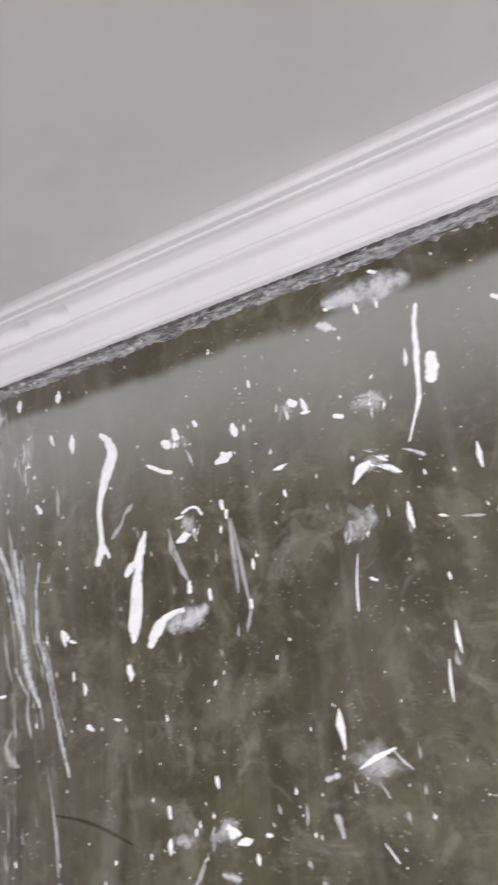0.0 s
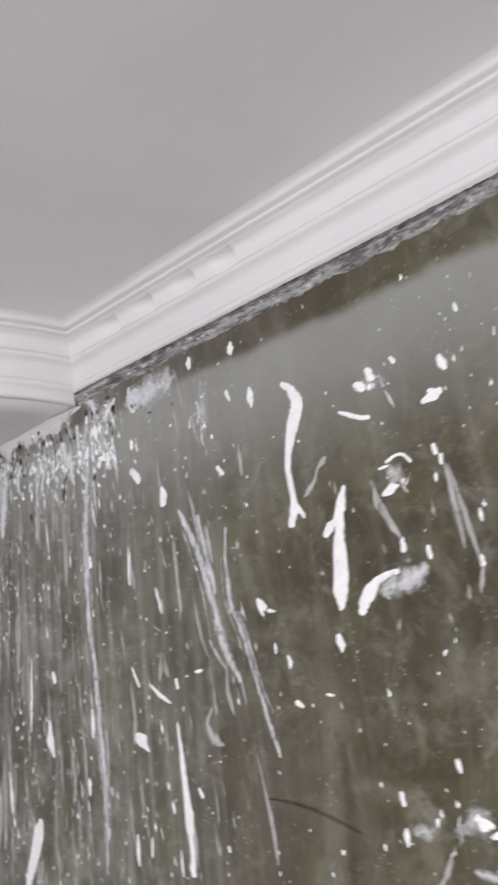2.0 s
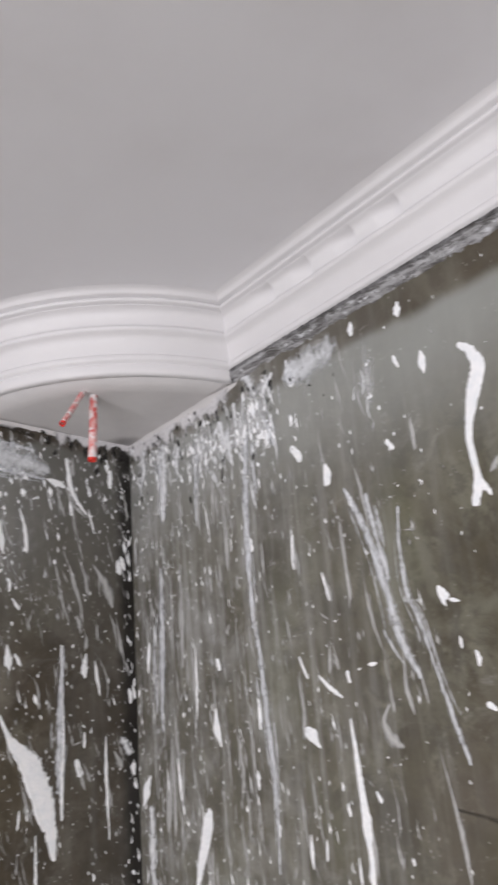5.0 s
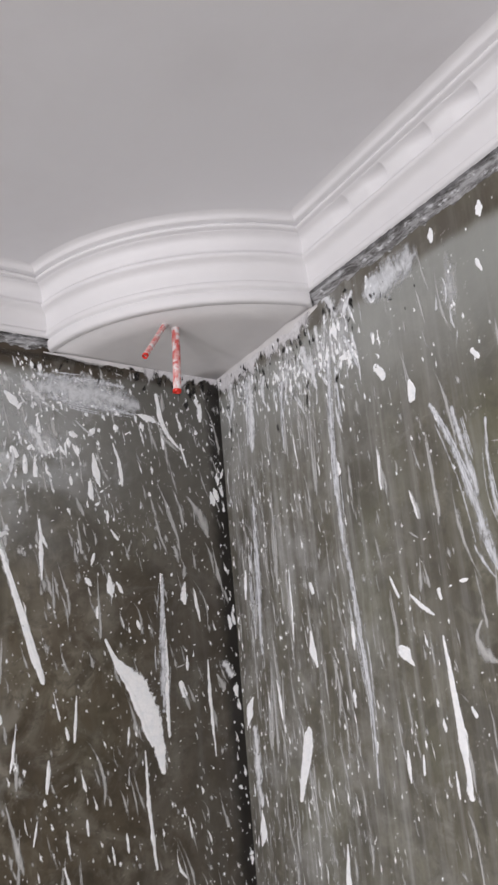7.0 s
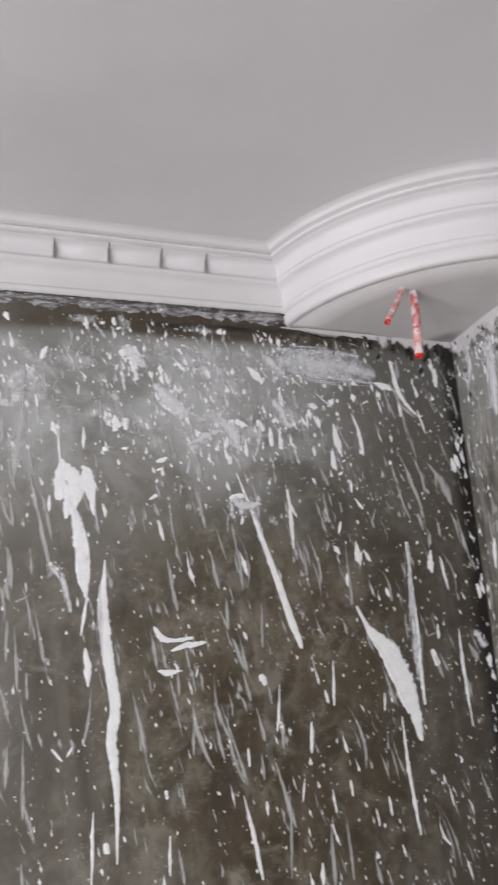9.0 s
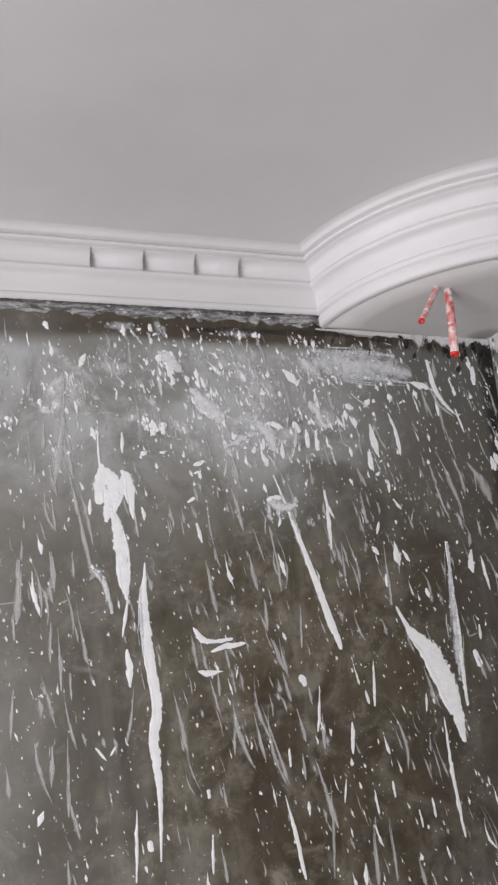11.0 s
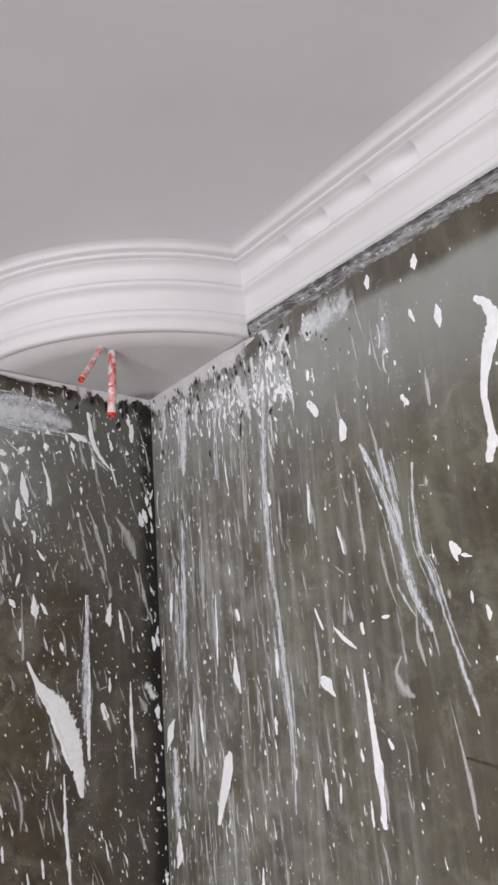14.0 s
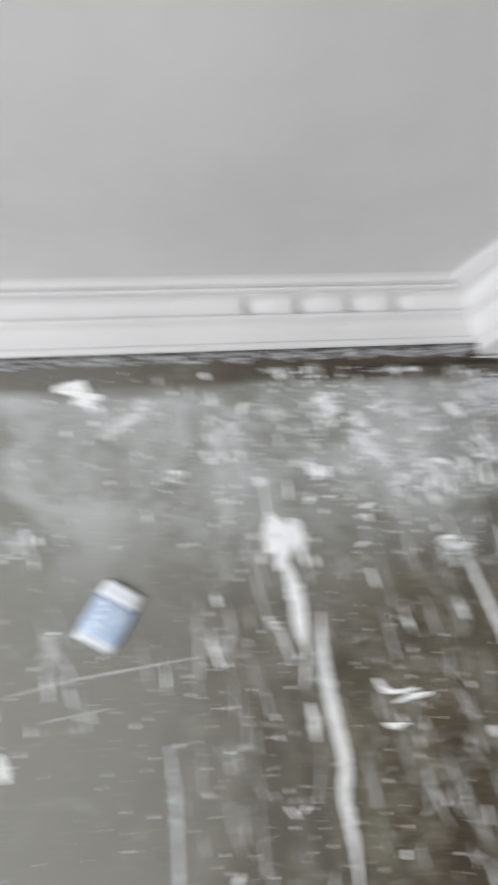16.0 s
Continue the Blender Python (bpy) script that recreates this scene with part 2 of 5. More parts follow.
def splashed_pvc():
    m, nt, shader, at = material("splashed_red_pvc")
    colour = mix(nt, ramp(nt, grain(nt, at, 55, 4, 0.6), 0.36, 0.58), (0.66, 0.09, 0.08), (0.76, 0.42, 0.40))
    colour = mix(nt, ramp(nt, grain(nt, at, 40, 5, 0.65, twist=0.6), 0.46, 0.56), colour, (0.82, 0.76, 0.76))
    finish(nt, shader, colour, 0.4, grain(nt, at, 70), 0.3, 0.002)
    return m


RED_PVC = splashed_pvc()
RED_CUT = plain_paint("clean_red_pvc", (0.75, 0.03, 0.015), (0.62, 0.025, 0.012), 60, 0.35, 0.05)
PALE_BLUE = plain_paint("pale_blue_plastic", (0.42, 0.54, 0.74), (0.55, 0.64, 0.80), 45, 0.3, 0.3)
MILKY = plain_paint("milky_plastic", (0.80, 0.83, 0.88), (0.72, 0.75, 0.82), 45, 0.35, 0.2)


# ---- building helpers ----
def link_mesh(name, verts, faces, mat, parent=None, smooth=True, cover=None):
    me = bpy.data.meshes.new(name)
    me.from_pydata([tuple(v) for v in verts], [], faces)
    me.materials.append(mat)
    if smooth:
        me.polygons.foreach_set("use_smooth", [True] * len(me.polygons))
    if cover is not None:
        layer = me.attributes.new("cover", "FLOAT", "POINT")
        layer.data.foreach_set("value", cover)
    me.update()
    ob = new(name, me)
    if parent:
        ob.parent = parent
    return ob


def part(name, bm, mat, parent, label=""):
    me = bpy.data.meshes.new(name)
    bm.to_mesh(me)
    bm.free()
    me.materials.append(mat)
    me.polygons.foreach_set("use_smooth", [True] * len(me.polygons))
    ob = new(name, me)
    ob.parent = parent
    return tagged(ob, label) if label else ob


def slab(name, corners, low, high, mat, label, category):
    """An upright prism over a plan outline."""
    n = len(corners)
    verts = [(x, y, low) for x, y in corners] + [(x, y, high) for x, y in corners]
    faces = [tuple(range(n))[::-1], tuple(range(n, 2 * n))] + [(i, (i + 1) % n, n + (i + 1) % n, n + i) for i in range(n)]
    ob = link_mesh(name, verts, faces, mat, smooth=False)
    return tagged(ob, label, category, kind="structure")


class Wall:
    def __init__(self, name, sign, matrix, length, mat, label):
        self.sign = sign
        a, b = sorted((0.0, sign * length))
        verts = [(x, y, z) for z in (0.0, CEILING) for x, y in ((a, 0), (b, 0), (b, 0.2), (a, 0.2))]
        faces = [(3, 2, 1, 0), (4, 5, 6, 7), (0, 1, 5, 4), (1, 2, 6, 5), (2, 3, 7, 6), (3, 0, 4, 7)]
        self.ob = tagged(link_mesh(name, verts, faces, mat, smooth=False), label, "wall", kind="structure")
        self.ob.matrix_world = matrix

    def at(self, s, z, out=0.0):
        return (self.sign * s, -out, z)


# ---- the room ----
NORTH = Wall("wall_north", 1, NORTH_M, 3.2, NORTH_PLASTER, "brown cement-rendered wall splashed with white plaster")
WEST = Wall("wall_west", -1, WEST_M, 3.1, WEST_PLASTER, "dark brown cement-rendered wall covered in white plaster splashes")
slab("floor", [(-0.3, 0.2), (3.4, 0.2), (3.4, -3.3), (-0.3, -3.3)], -0.15, 0.0, FLOOR_SCREED, "bare grey screed floor of an unfinished room", "floor")
slab("ceiling", [(-0.3, 0.2), (3.4, 0.2), (3.4, -3.3), (-0.3, -3.3)], CEILING, CEILING + 0.15, CEILING_PAINT, "flat pale grey painted ceiling", "ceiling")
slab("wall_east", [(3.2, 0.0), (3.4, 0.0), (3.4, -3.3), (3.2, -3.3)], 0.0, CEILING, BARE_WALL, "bare grey rendered wall", "wall")
SOUTH = tagged(new("wall_south"), "bare grey rendered wall with a window opening", "wall", kind="structure")
for x0, x1, z0, z1 in ((0.15, 1.48, 0, CEILING), (3.14, 3.2, 0, CEILING), (1.48, 3.14, 0, 0.15), (1.48, 3.14, 2.25, CEILING)):
    bm = bmesh.new()
    bmesh.ops.create_cube(bm, size=1, matrix=pose((x0 + x1) / 2, -3.15, (z0 + z1) / 2) @ Matrix.Diagonal((x1 - x0, 0.2, z1 - z0, 1)))
    part("wall_section", bm, BARE_WALL, SOUTH)

# ---- cornice: one moulded section run along both walls and round the boxed corner ----
SECTION = [(0.000, 2.4440), (0.006, 2.4435), (0.0112, 2.4445), (0.0142, 2.4490), (0.0150, 2.4602), (0.0126, 2.4618), (0.0126, 2.4634), (0.0168, 2.4655),
           (0.0196, 2.4685), (0.0196, 2.4735), (0.0186, 2.4755), (0.0154, 2.4768), (0.0154, 2.4790), (0.0160, 2.4870), (0.0172, 2.4965), (0.0205, 2.5050),
           (0.0272, 2.5095), (0.0322, 2.5120), (0.0345, 2.5160), (0.0330, 2.5195), (0.0285, 2.5218), (0.0288, 2.5300), (0.0308, 2.5395), (0.0365, 2.5465),
           (0.0462, 2.5490), (0.0425, 2.5502), (0.0425, 2.5518), (0.0500, 2.5530), (0.0524, 2.5556), (0.0512, 2.5588), (0.0470, 2.5600), (0.0470, 2.5616),
           (0.0552, 2.5628), (0.0575, 2.5648), (0.0598, 2.5685), (0.0650, 2.5710), (0.0690, 2.5718), (0.0690, 2.572)]
BAND = range(20, 25)          # the part of the section that the dentils are cut into


def end_north(d):
    dy = -d - CENTRE.y
    return CENTRE.x + math.sqrt((ARC + d) ** 2 - dy ** 2)


def end_west(d):
    base = Vector((OUT_W.x, OUT_W.y)) * d - CENTRE
    along = Vector((ALONG_W.x, ALONG_W.y))
    b = base.dot(along)
    return -b + math.sqrt(b * b - base.length_squared + (ARC + d) ** 2)


def eased(row):
    """Rounds the arrises of a section, as coats of paint do."""
    row = [Vector(p) for p in row]
    out = [row[0]]
    for a, b in zip(row, row[1:]):
        out += [a * 0.72 + b * 0.28, a * 0.28 + b * 0.72]
    return out + [row[-1]]


def sweep(name, rows, label):
    rows = [eased(row) for row in rows]
    n, k = len(rows), len(rows[0])
    verts = [v for row in rows for v in row]
    faces = [(i * k + j, (i + 1) * k + j, (i + 1) * k + j + 1, i * k + j + 1) for i in range(n - 1) for j in range(k - 1)]
    ob = link_mesh(name, verts, faces, GYPSUM)
    bm = bmesh.new()
    bm.from_mesh(ob.data)
    for e in bm.edges:
        if len(e.link_faces) == 2 and e.calc_face_angle(0) > radians(44):
            e.smooth = False
    bm.to_mesh(ob.data)
    bm.free()
    return tagged(ob, label, "cornice", kind="structure")


def straight_cornice(name, wall, end, cuts, length, rise, cut, label):
    """A straight run with a few dentils; rise lifts its lower edge a little away from the corner."""
    marks = []
    for c in cuts:
        marks += [(c - 0.047, 0.0), (c - 0.042, 0.12), (c - 0.012, 0.85), (c - 0.0012, 1.0), (c, 0.0), (c + 0.004, 0.0)]
    s_rows = sorted(marks) + [(length * f, 0.0) for f in (0.35, 0.6, 0.8, 1.0) if length * f > max(cuts) + 0.02]
    # the lowest band is buried in mortar along the walls
    section = [(0.0005 + 0.0001 * j, 2.4570 + 0.0008 * j) if j < 5 else (d, z) for j, (d, z) in enumerate(SECTION)]
    rows = [[wall.at(end(d), z, d) for d, z in section]]
    for s, depth in s_rows:
        row = []
        for j, (d, z) in enumerate(section):
            sunk = d - depth * cut * (1.0 if j in BAND else 0.0)
            row.append(wall.at(max(s, end(d) + 0.0005), z + (CEILING - z) * rise * min(1.0, max(0.0, (s - 0.5) / 0.6)), sunk))
        rows.append(row)
    if wall.sign < 0:
        rows = rows[::-1]
    ob = sweep(name, rows, label)
    ob.matrix_world = wall.ob.matrix_world
    return ob


straight_cornice("cornice_north", NORTH, end_north, (0.512, 0.598, 0.688, 0.769), 3.2, 0.03, 0.016, "white moulded gypsum cornice with a short row of dentils")
straight_cornice("cornice_west", WEST, end_west, (0.512, 0.591, 0.679, 0.766), 3.0, 0.0, 0.011, "white moulded gypsum cornice with a short row of dentils")

rows = []
for i in range(41):
    row = []
    for d, z in SECTION:
        p0 = Vector((end_north(d), -d)) - CENTRE
        q = WEST_M @ Vector((-end_west(d), -d, 0))
        p1 = Vector((q.x, q.y)) - CENTRE
        a0, a1 = math.atan2(p0.y, p0.x), math.atan2(p1.y, p1.x)
        a = a0 + (a1 - a0) * i / 40
        r = ARC + d
        row.append((CENTRE.x + r * math.cos(a), CENTRE.y + r * math.sin(a), z))
    rows.append(row)
sweep("cornice_corner", rows[::-1], "white moulded gypsum cornice bowed round the boxed corner")

# boxed corner: a flat board under the bowed cornice
rim = [(r[1][0], r[1][1], SOFFIT + 0.001) for r in rows]
rings = [[(x * f, y * f, SOFFIT + 0.001 - 0.006 * (1 - f)) for x, y, _ in rim] for f in (1.0, 0.8, 0.6, 0.4, 0.2)]
verts = [v for ring in rings for v in ring] + [(0, 0, SOFFIT - 0.005)]
n = len(rim)
faces = [(r * n + i, r * n + i + 1, (r + 1) * n + i + 1, (r + 1) * n + i) for r in range(4) for i in range(n - 1)] + [(4 * n + i, 4 * n + i + 1, 5 * n) for i in range(n - 1)]
soffit = link_mesh("corner_soffit", verts, faces, SOFFIT_PAINT)
thick = soffit.modifiers.new("thickness", "SOLIDIFY")
thick.thickness, thick.offset = 0.012, -1.0
tagged(soffit, "pale grey board closing the boxed ceiling corner", "soffit", kind="structure")


# ---- ragged mortar where the cornice meets the walls ----
def mortar_bead(wall, end, length, seed, hang):
    verts, faces = [], []
    count, k = int(length / 0.006), 6
    for i in range(count + 1):
        s = end(0.0) + (length - end(0.0)) * i / count
        drop = hang + 0.009 * noise.noise(Vector((s * 24, seed, 0))) + 0.009 * max(0.0, noise.noise(Vector((s * 70, seed, 3)))) + 0.004 * noise.noise(Vector((s * 180, seed, 5)))
        for j in range(k):
            f = j / (k - 1)
            out = 0.0150 * (1 - f) ** 1.2 + 0.0035 * noise.noise(Vector((s * 120, f * 4, seed))) * (f > 0) + 0.0006
            z = 2.4640 - (0.0035 + drop) * f ** 0.8 + 0.002 * noise.noise(Vector((s * 150, f * 5, seed + 9)))
            verts.append(wall.at(s, z, max(out, 0.0006) if j < k - 1 else 0.0))
    for i in range(count):
        for j in range(k - 1):
            a, b, c, d = i * k + j, (i + 1) * k + j, (i + 1) * k + j + 1, i * k + j + 1
            faces.append((a, d, c, b) if wall.sign > 0 else (a, b, c, d))
    ob = link_mesh("mortar_bead", verts, faces, MORTAR, wall.ob)
    return tagged(ob, "ragged grey mortar squeezed out under the cornice")


def joint_fillet(wall, reach, seed, depth):
    """A hand-smeared plaster fillet between the corner board and the wall."""
    verts, faces, k, count = [], [], 6, 46
    for i in range(count + 1):
        s = 0.006 + (reach - 0.006) * i / count
        size = depth + 0.35 * depth * noise.noise(Vector((s * 20, seed, 1))) + 0.003 * noise.noise(Vector((s * 80, seed, 2)))
        size *= min(1.0, 0.15 + (count - i) / 12)
        for j in range(k):
            a = math.pi / 2 * j / (k - 1)
            verts.append(wall.at(s, SOFFIT + 0.001 - size * 1.7 * (1 - math.cos(a)), size * (1 - math.sin(a)) + 0.0004))
    for i in range(count):
        for j in range(k - 1):
            q = (i * k + j, i * k + j + 1, (i + 1) * k + j + 1, (i + 1) * k + j)
            faces.append(q if wall.sign > 0 else q[::-1])
    tagged(link_mesh("plaster_fillet", verts, faces, SOFFIT_PAINT, wall.ob), "pale smeared plaster fillet along the corner board")


joint_fillet(NORTH, 0.365, 6, 0.012)
joint_fillet(WEST, 0.365, 8, 0.006)
mortar_bead(NORTH, end_north, 3.0, 3, 0.012)
mortar_bead(WEST, end_west, 2.9, 5, 0.009)


# ---- plaster on the walls ----
SERIAL = [0]


def eased_run(points):
    """The same course with its corners cut."""
    if len(points) < 3:
        return list(points)
    out = [points[0]]
    for a, b in zip(points, points[1:]):
        out += [tuple(p * 0.75 + q * 0.25 for p, q in zip(a, b)), tuple(p * 0.25 + q * 0.75 for p, q in zip(a, b))]
    return out + [points[-1]]


def ribbon(wall, points, height, verts, faces, cover, wobble=0.16):
    """A low, round-backed run of plaster along points of (distance from the corner, height, width)."""
    SERIAL[0] += 1
    rng = random.Random(SERIAL[0])
    wobble *= 0.55 if max(w for _, _, w in points) > 0.018 else 1.0
    total = sum(math.hypot(b[0] - a[0], b[1] - a[1]) for a, b in zip(points, points[1:]))
    pts = []
    points = eased_run(points)
    for (s0, z0, w0), (s1, z1, w1) in zip(points, points[1:]):
        steps = max(2, min(16, int(math.hypot(s1 - s0, z1 - z0) / 0.004)))
        pts += [(s0 + (s1 - s0) * i / steps, z0 + (z1 - z0) * i / steps, w0 + (w1 - w0) * i / steps) for i in range(steps)]
    pts.append(points[-1])
    # round ends
    (s0, z0, w0), (sa, za, _) = pts[0], pts[1]
    (s1, z1, w1), (sb, zb, _) = pts[-1], pts[-2]
    d0, d1 = math.hypot(s0 - sa, z0 - za) or 1e-6, math.hypot(s1 - sb, z1 - zb) or 1e-6
    widest = max(w for _, _, w in points)
    slim = total / widest > 4.5 and widest < 0.014
    tip = ((0.85, 0.12), (0.5, 0.5), (0.22, 0.85)) if slim else ((0.48, 0.3), (0.36, 0.68), (0.16, 0.94))
    foot = ((0.22, 0.85), (0.45, 0.55), (0.65, 0.15)) if slim else ((0.16, 0.94), (0.36, 0.68), (0.48, 0.3))
    head = [(s0 + (s0 - sa) / d0 * w0 * f, z0 + (z0 - za) / d0 * w0 * f, w0 * g) for f, g in tip]
    tail = [(s1 + (s1 - sb) / d1 * w1 * f, z1 + (z1 - zb) / d1 * w1 * f, w1 * g) for f, g in foot]
    pts = head + pts + tail
    base = len(verts)
    across = (-0.5, -0.3, 0.0, 0.3, 0.5)
    for i, (s, z, w) in enumerate(pts):
        a, b = pts[max(i - 1, 0)], pts[min(i + 1, len(pts) - 1)]
        ts, tz = b[0] - a[0], b[1] - a[1]
        l = math.hypot(ts, tz) or 1e-6
        ns, nz = -tz / l, ts / l
        calm = 1.0 if w < 0.012 else 0.45
        wave = [2.2 * calm * wobble * noise.noise(Vector((s * 55, z * 55, SERIAL[0] + q))) + rng.uniform(-0.4, 0.4) * wobble for q in (0.0, 7.3)]
        jl, jr = 1 + wave[0], 1 + wave[1]
        h = min(height, w * 0.3) * (1 + 0.25 * noise.noise(Vector((s * 60, z * 60, SERIAL[0]))))
        for f in across:
            off = f * w * (jl if f < 0 else jr)
            rise = h * (1 - (2 * f) ** 2) ** 0.5 if abs(f) < 0.5 else 0.0
            verts.append(wall.at(s + ns * off, min(z + nz * off, 2.446), 0.0005 + rise))
            end = min(1.0, (min(i, len(pts) - 1 - i)) / 1.5)
            cover.append((1.0 if f == 0 else 0.55 if abs(f) < 0.5 else 0.0) * end)
    k = len(across)
    for i in range(len(pts) - 1):
        for j in range(k - 1):
            q = (base + i * k + j, base + i * k + j + 1, base + (i + 1) * k + j + 1, base + (i + 1) * k + j)
            faces.append(q if wall.sign > 0 else q[::-1])


def along(points, f):
    """The point at the fraction f of a run."""
    k = min(int(f * (len(points) - 1)), len(points) - 2)
    g = f * (len(points) - 1) - k
    return tuple(a + (b - a) * g for a, b in zip(points[k], points[k + 1]))


def strand(points, f0, f1, side, thin):
    """A thin thread that follows part of a run, off to one side of it."""
    (s0, z0, _), (s1, z1, _) = points[0], points[-1]
    l = math.hypot(s1 - s0, z1 - z0) or 1e-6
    ns, nz = -(z1 - z0) / l, (s1 - s0) / l
    out = []
    for i in range(6):
        s, z, w = along(points, f0 + (f1 - f0) * i / 5)
        out.append((s + ns * side * w, z + nz * side * w, w * thin * (0.45 if i in (0, 5) else 1.0)))
    return out


def laid(wall, runs, name, mat, height, wobble):
    verts, faces, cover = [], [], []
    for k, points in enumerate(runs):
        ribbon(wall, points, height * (1 + 0.05 * k), verts, faces, cover, wobble)
    return link_mesh(name, verts, faces, mat, wall.ob, cover=cover)


def long_enough(points):
    run = sum(math.hypot(b[0] - a[0], b[1] - a[1]) for a, b in zip(points, points[1:]))
    return run / max(w for _, _, w in points)


def splash(wall, *points):
    if len(points) < 4 and long_enough(points) > 1.2:
        course = [along(points, i / 8) for i in range(9)]
        points = [(s, z, w * 0.88 * (0.22 + 0.78 * math.sin(math.pi * (0.06 + 0.88 * i / 8)) ** 0.7)) for i, (s, z, w) in enumerate(course)]
    else:
        points = [(s, z, w * 0.82) for s, z, w in points]
    runs = [points]
    rng = random.Random(SERIAL[0] + 500)
    if max(w for _, _, w in points) > 0.010:
        for _ in range(4):
            f = rng.uniform(0, 0.6)
            runs.append(strand(points, f, f + rng.uniform(0.2, 0.4), rng.choice((-1, 1)) * rng.uniform(0.26, 0.42), rng.uniform(0.2, 0.34)))
    laid(wall, runs, "plaster_splash", LIME, 0.0006, 0.24)


def smear(wall, *points):
    if long_enough(points) < 3.2:
        laid(wall, [[(s, z, w * 1.4) for s, z, w in points]], "plaster_smear", CLOT, 0.0016, 0.12)
        return
    rng = random.Random(SERIAL[0] + 900)
    runs = [[(s, z, w * 1.2) for s, z, w in points]]
    for _ in range(7):
        f = rng.uniform(0, 0.7)
        runs.append(strand(points, f, min(1.0, f + rng.uniform(0.15, 0.5)), rng.uniform(-0.75, 0.75), rng.uniform(0.18, 0.42)))
    laid(wall, runs, "plaster_smear", SMEAR, 0.0008, 0.16)


def film(wall, *points):
    rng = random.Random(SERIAL[0] + 1300)
    belly = rng.uniform(0.55, 0.8)
    body = []
    for i in range(9):
        f = i / 8
        s, z, w = along(points, f)
        swell = 0.28 + 0.95 * (f / belly) ** 1.5 if f < belly else 1.23 * max(0.15, 1 - ((f - belly) / (1 - belly)) ** 2) ** 0.5
        body.append((s, z, w * 1.25 * swell))
    runs = [body]
    if long_enough(points) > 5:
        for _ in range(2):
            f = rng.uniform(0, 0.5)
            runs.append(strand(points, f, min(1.0, f + rng.uniform(0.25, 0.5)), rng.uniform(-0.4, 0.4), 0.4))
    laid(wall, runs, "plaster_film", FILM, 0.0006, 0.1)



STREAK = thin_coat("dark_streak", (0.03, 0.027, 0.022), 0.22, 0.75, 0.5, (120, 120, 60))
MOULD = thin_coat("black_mould", (0.016, 0.014, 0.012), 0.30, 0.55, 0.95, (70, 70, 80))


PATCH = thin_coat("dabbed_lime", (0.76, 0.78, 0.80), 0.34, 0.68, 0.82, (60, 60, 40), 0.2)


def patch(wall, *points):
    laid(wall, [[(s, z, w * 1.25) for s, z, w in points]], "plaster_patch", PATCH, 0.0014, 0.2)


def streak(wall, *points):
    laid(wall, [[(s, z, w * 1.4) for s, z, w in points]], "dark_streak", STREAK, 0.0004, 0.08)


splash(NORTH, (0.8, 2.331, 0.0129), (0.812, 2.32, 0.019), (0.82, 2.299, 0.029), (0.807, 2.273, 0.027), (0.793, 2.235, 0.0145), (0.789, 2.211, 0.0134), (0.793, 2.174, 0.0111), (0.792, 2.159, 0.0201), (0.784, 2.141, 0.0141))
splash(NORTH, (0.796, 2.166, 0.0099), (0.806, 2.145, 0.0097))
splash(NORTH, (0.87, 2.168, 0.0096), (0.864, 2.152, 0.0172), (0.854, 2.12, 0.0229), (0.849, 2.07, 0.0263), (0.844, 2.039, 0.0262), (0.842, 2.027, 0.013))
splash(NORTH, (0.845, 2.126, 0.0211), (0.836, 2.118, 0.0165))
splash(NORTH, (0.833, 1.996, 0.0105), (0.835, 1.984, 0.0133), (0.834, 1.976, 0.0095))
splash(NORTH, (0.883, 2.263, 0.0078), (0.897, 2.255, 0.0096), (0.91, 2.248, 0.0095), (0.92, 2.245, 0.0085))
splash(NORTH, (0.996, 2.241, 0.0105), (1.007, 2.244, 0.023), (1.017, 2.247, 0.0125))
splash(NORTH, (1.025, 2.287, 0.0081), (1.027, 2.279, 0.0141), (1.029, 2.272, 0.01))
splash(NORTH, (0.923, 2.178, 0.006), (0.936, 2.179, 0.0069))
splash(NORTH, (0.936, 2.184, 0.0072), (0.945, 2.188, 0.0058), (0.958, 2.188, 0.0057), (0.965, 2.177, 0.0071))
splash(NORTH, (0.924, 2.146, 0.0146), (0.936, 2.151, 0.0145), (0.945, 2.152, 0.0082))
film(NORTH, (0.913, 2.132, 0.0066), (0.923, 2.115, 0.0087), (0.932, 2.098, 0.0085))
splash(NORTH, (0.938, 2.089, 0.0085), (0.937, 2.078, 0.0102))
splash(NORTH, (0.87, 2.018, 0.0153), (0.88, 2.036, 0.0263), (0.894, 2.048, 0.0152), (0.911, 2.054, 0.0118), (0.925, 2.055, 0.0085))
patch(NORTH, (0.913, 2.039, 0.0352), (0.938, 2.043, 0.0442), (0.956, 2.051, 0.0266))
splash(NORTH, (1.079, 2.21, 0.0037), (1.089, 2.212, 0.0093), (1.099, 2.214, 0.0028))
splash(NORTH, (1.027, 2.053, 0.0066), (1.027, 2.047, 0.009))
film(NORTH, (1.026, 2.044, 0.006), (1.019, 2.016, 0.006))
splash(NORTH, (0.968, 2.074, 0.0084), (0.969, 2.064, 0.0092))
splash(NORTH, (0.997, 2.186, 0.0092), (0.999, 2.178, 0.0101))
splash(NORTH, (1.004, 2.172, 0.0078), (1.003, 2.164, 0.007))
splash(NORTH, (0.993, 2.154, 0.0058), (0.993, 2.145, 0.0066))
splash(NORTH, (1.036, 2.103, 0.0067), (1.036, 2.09, 0.0075))
splash(NORTH, (0.958, 1.854, 0.0055), (0.958, 1.841, 0.0071))
splash(NORTH, (0.884, 1.821, 0.0079), (0.885, 1.811, 0.0087))
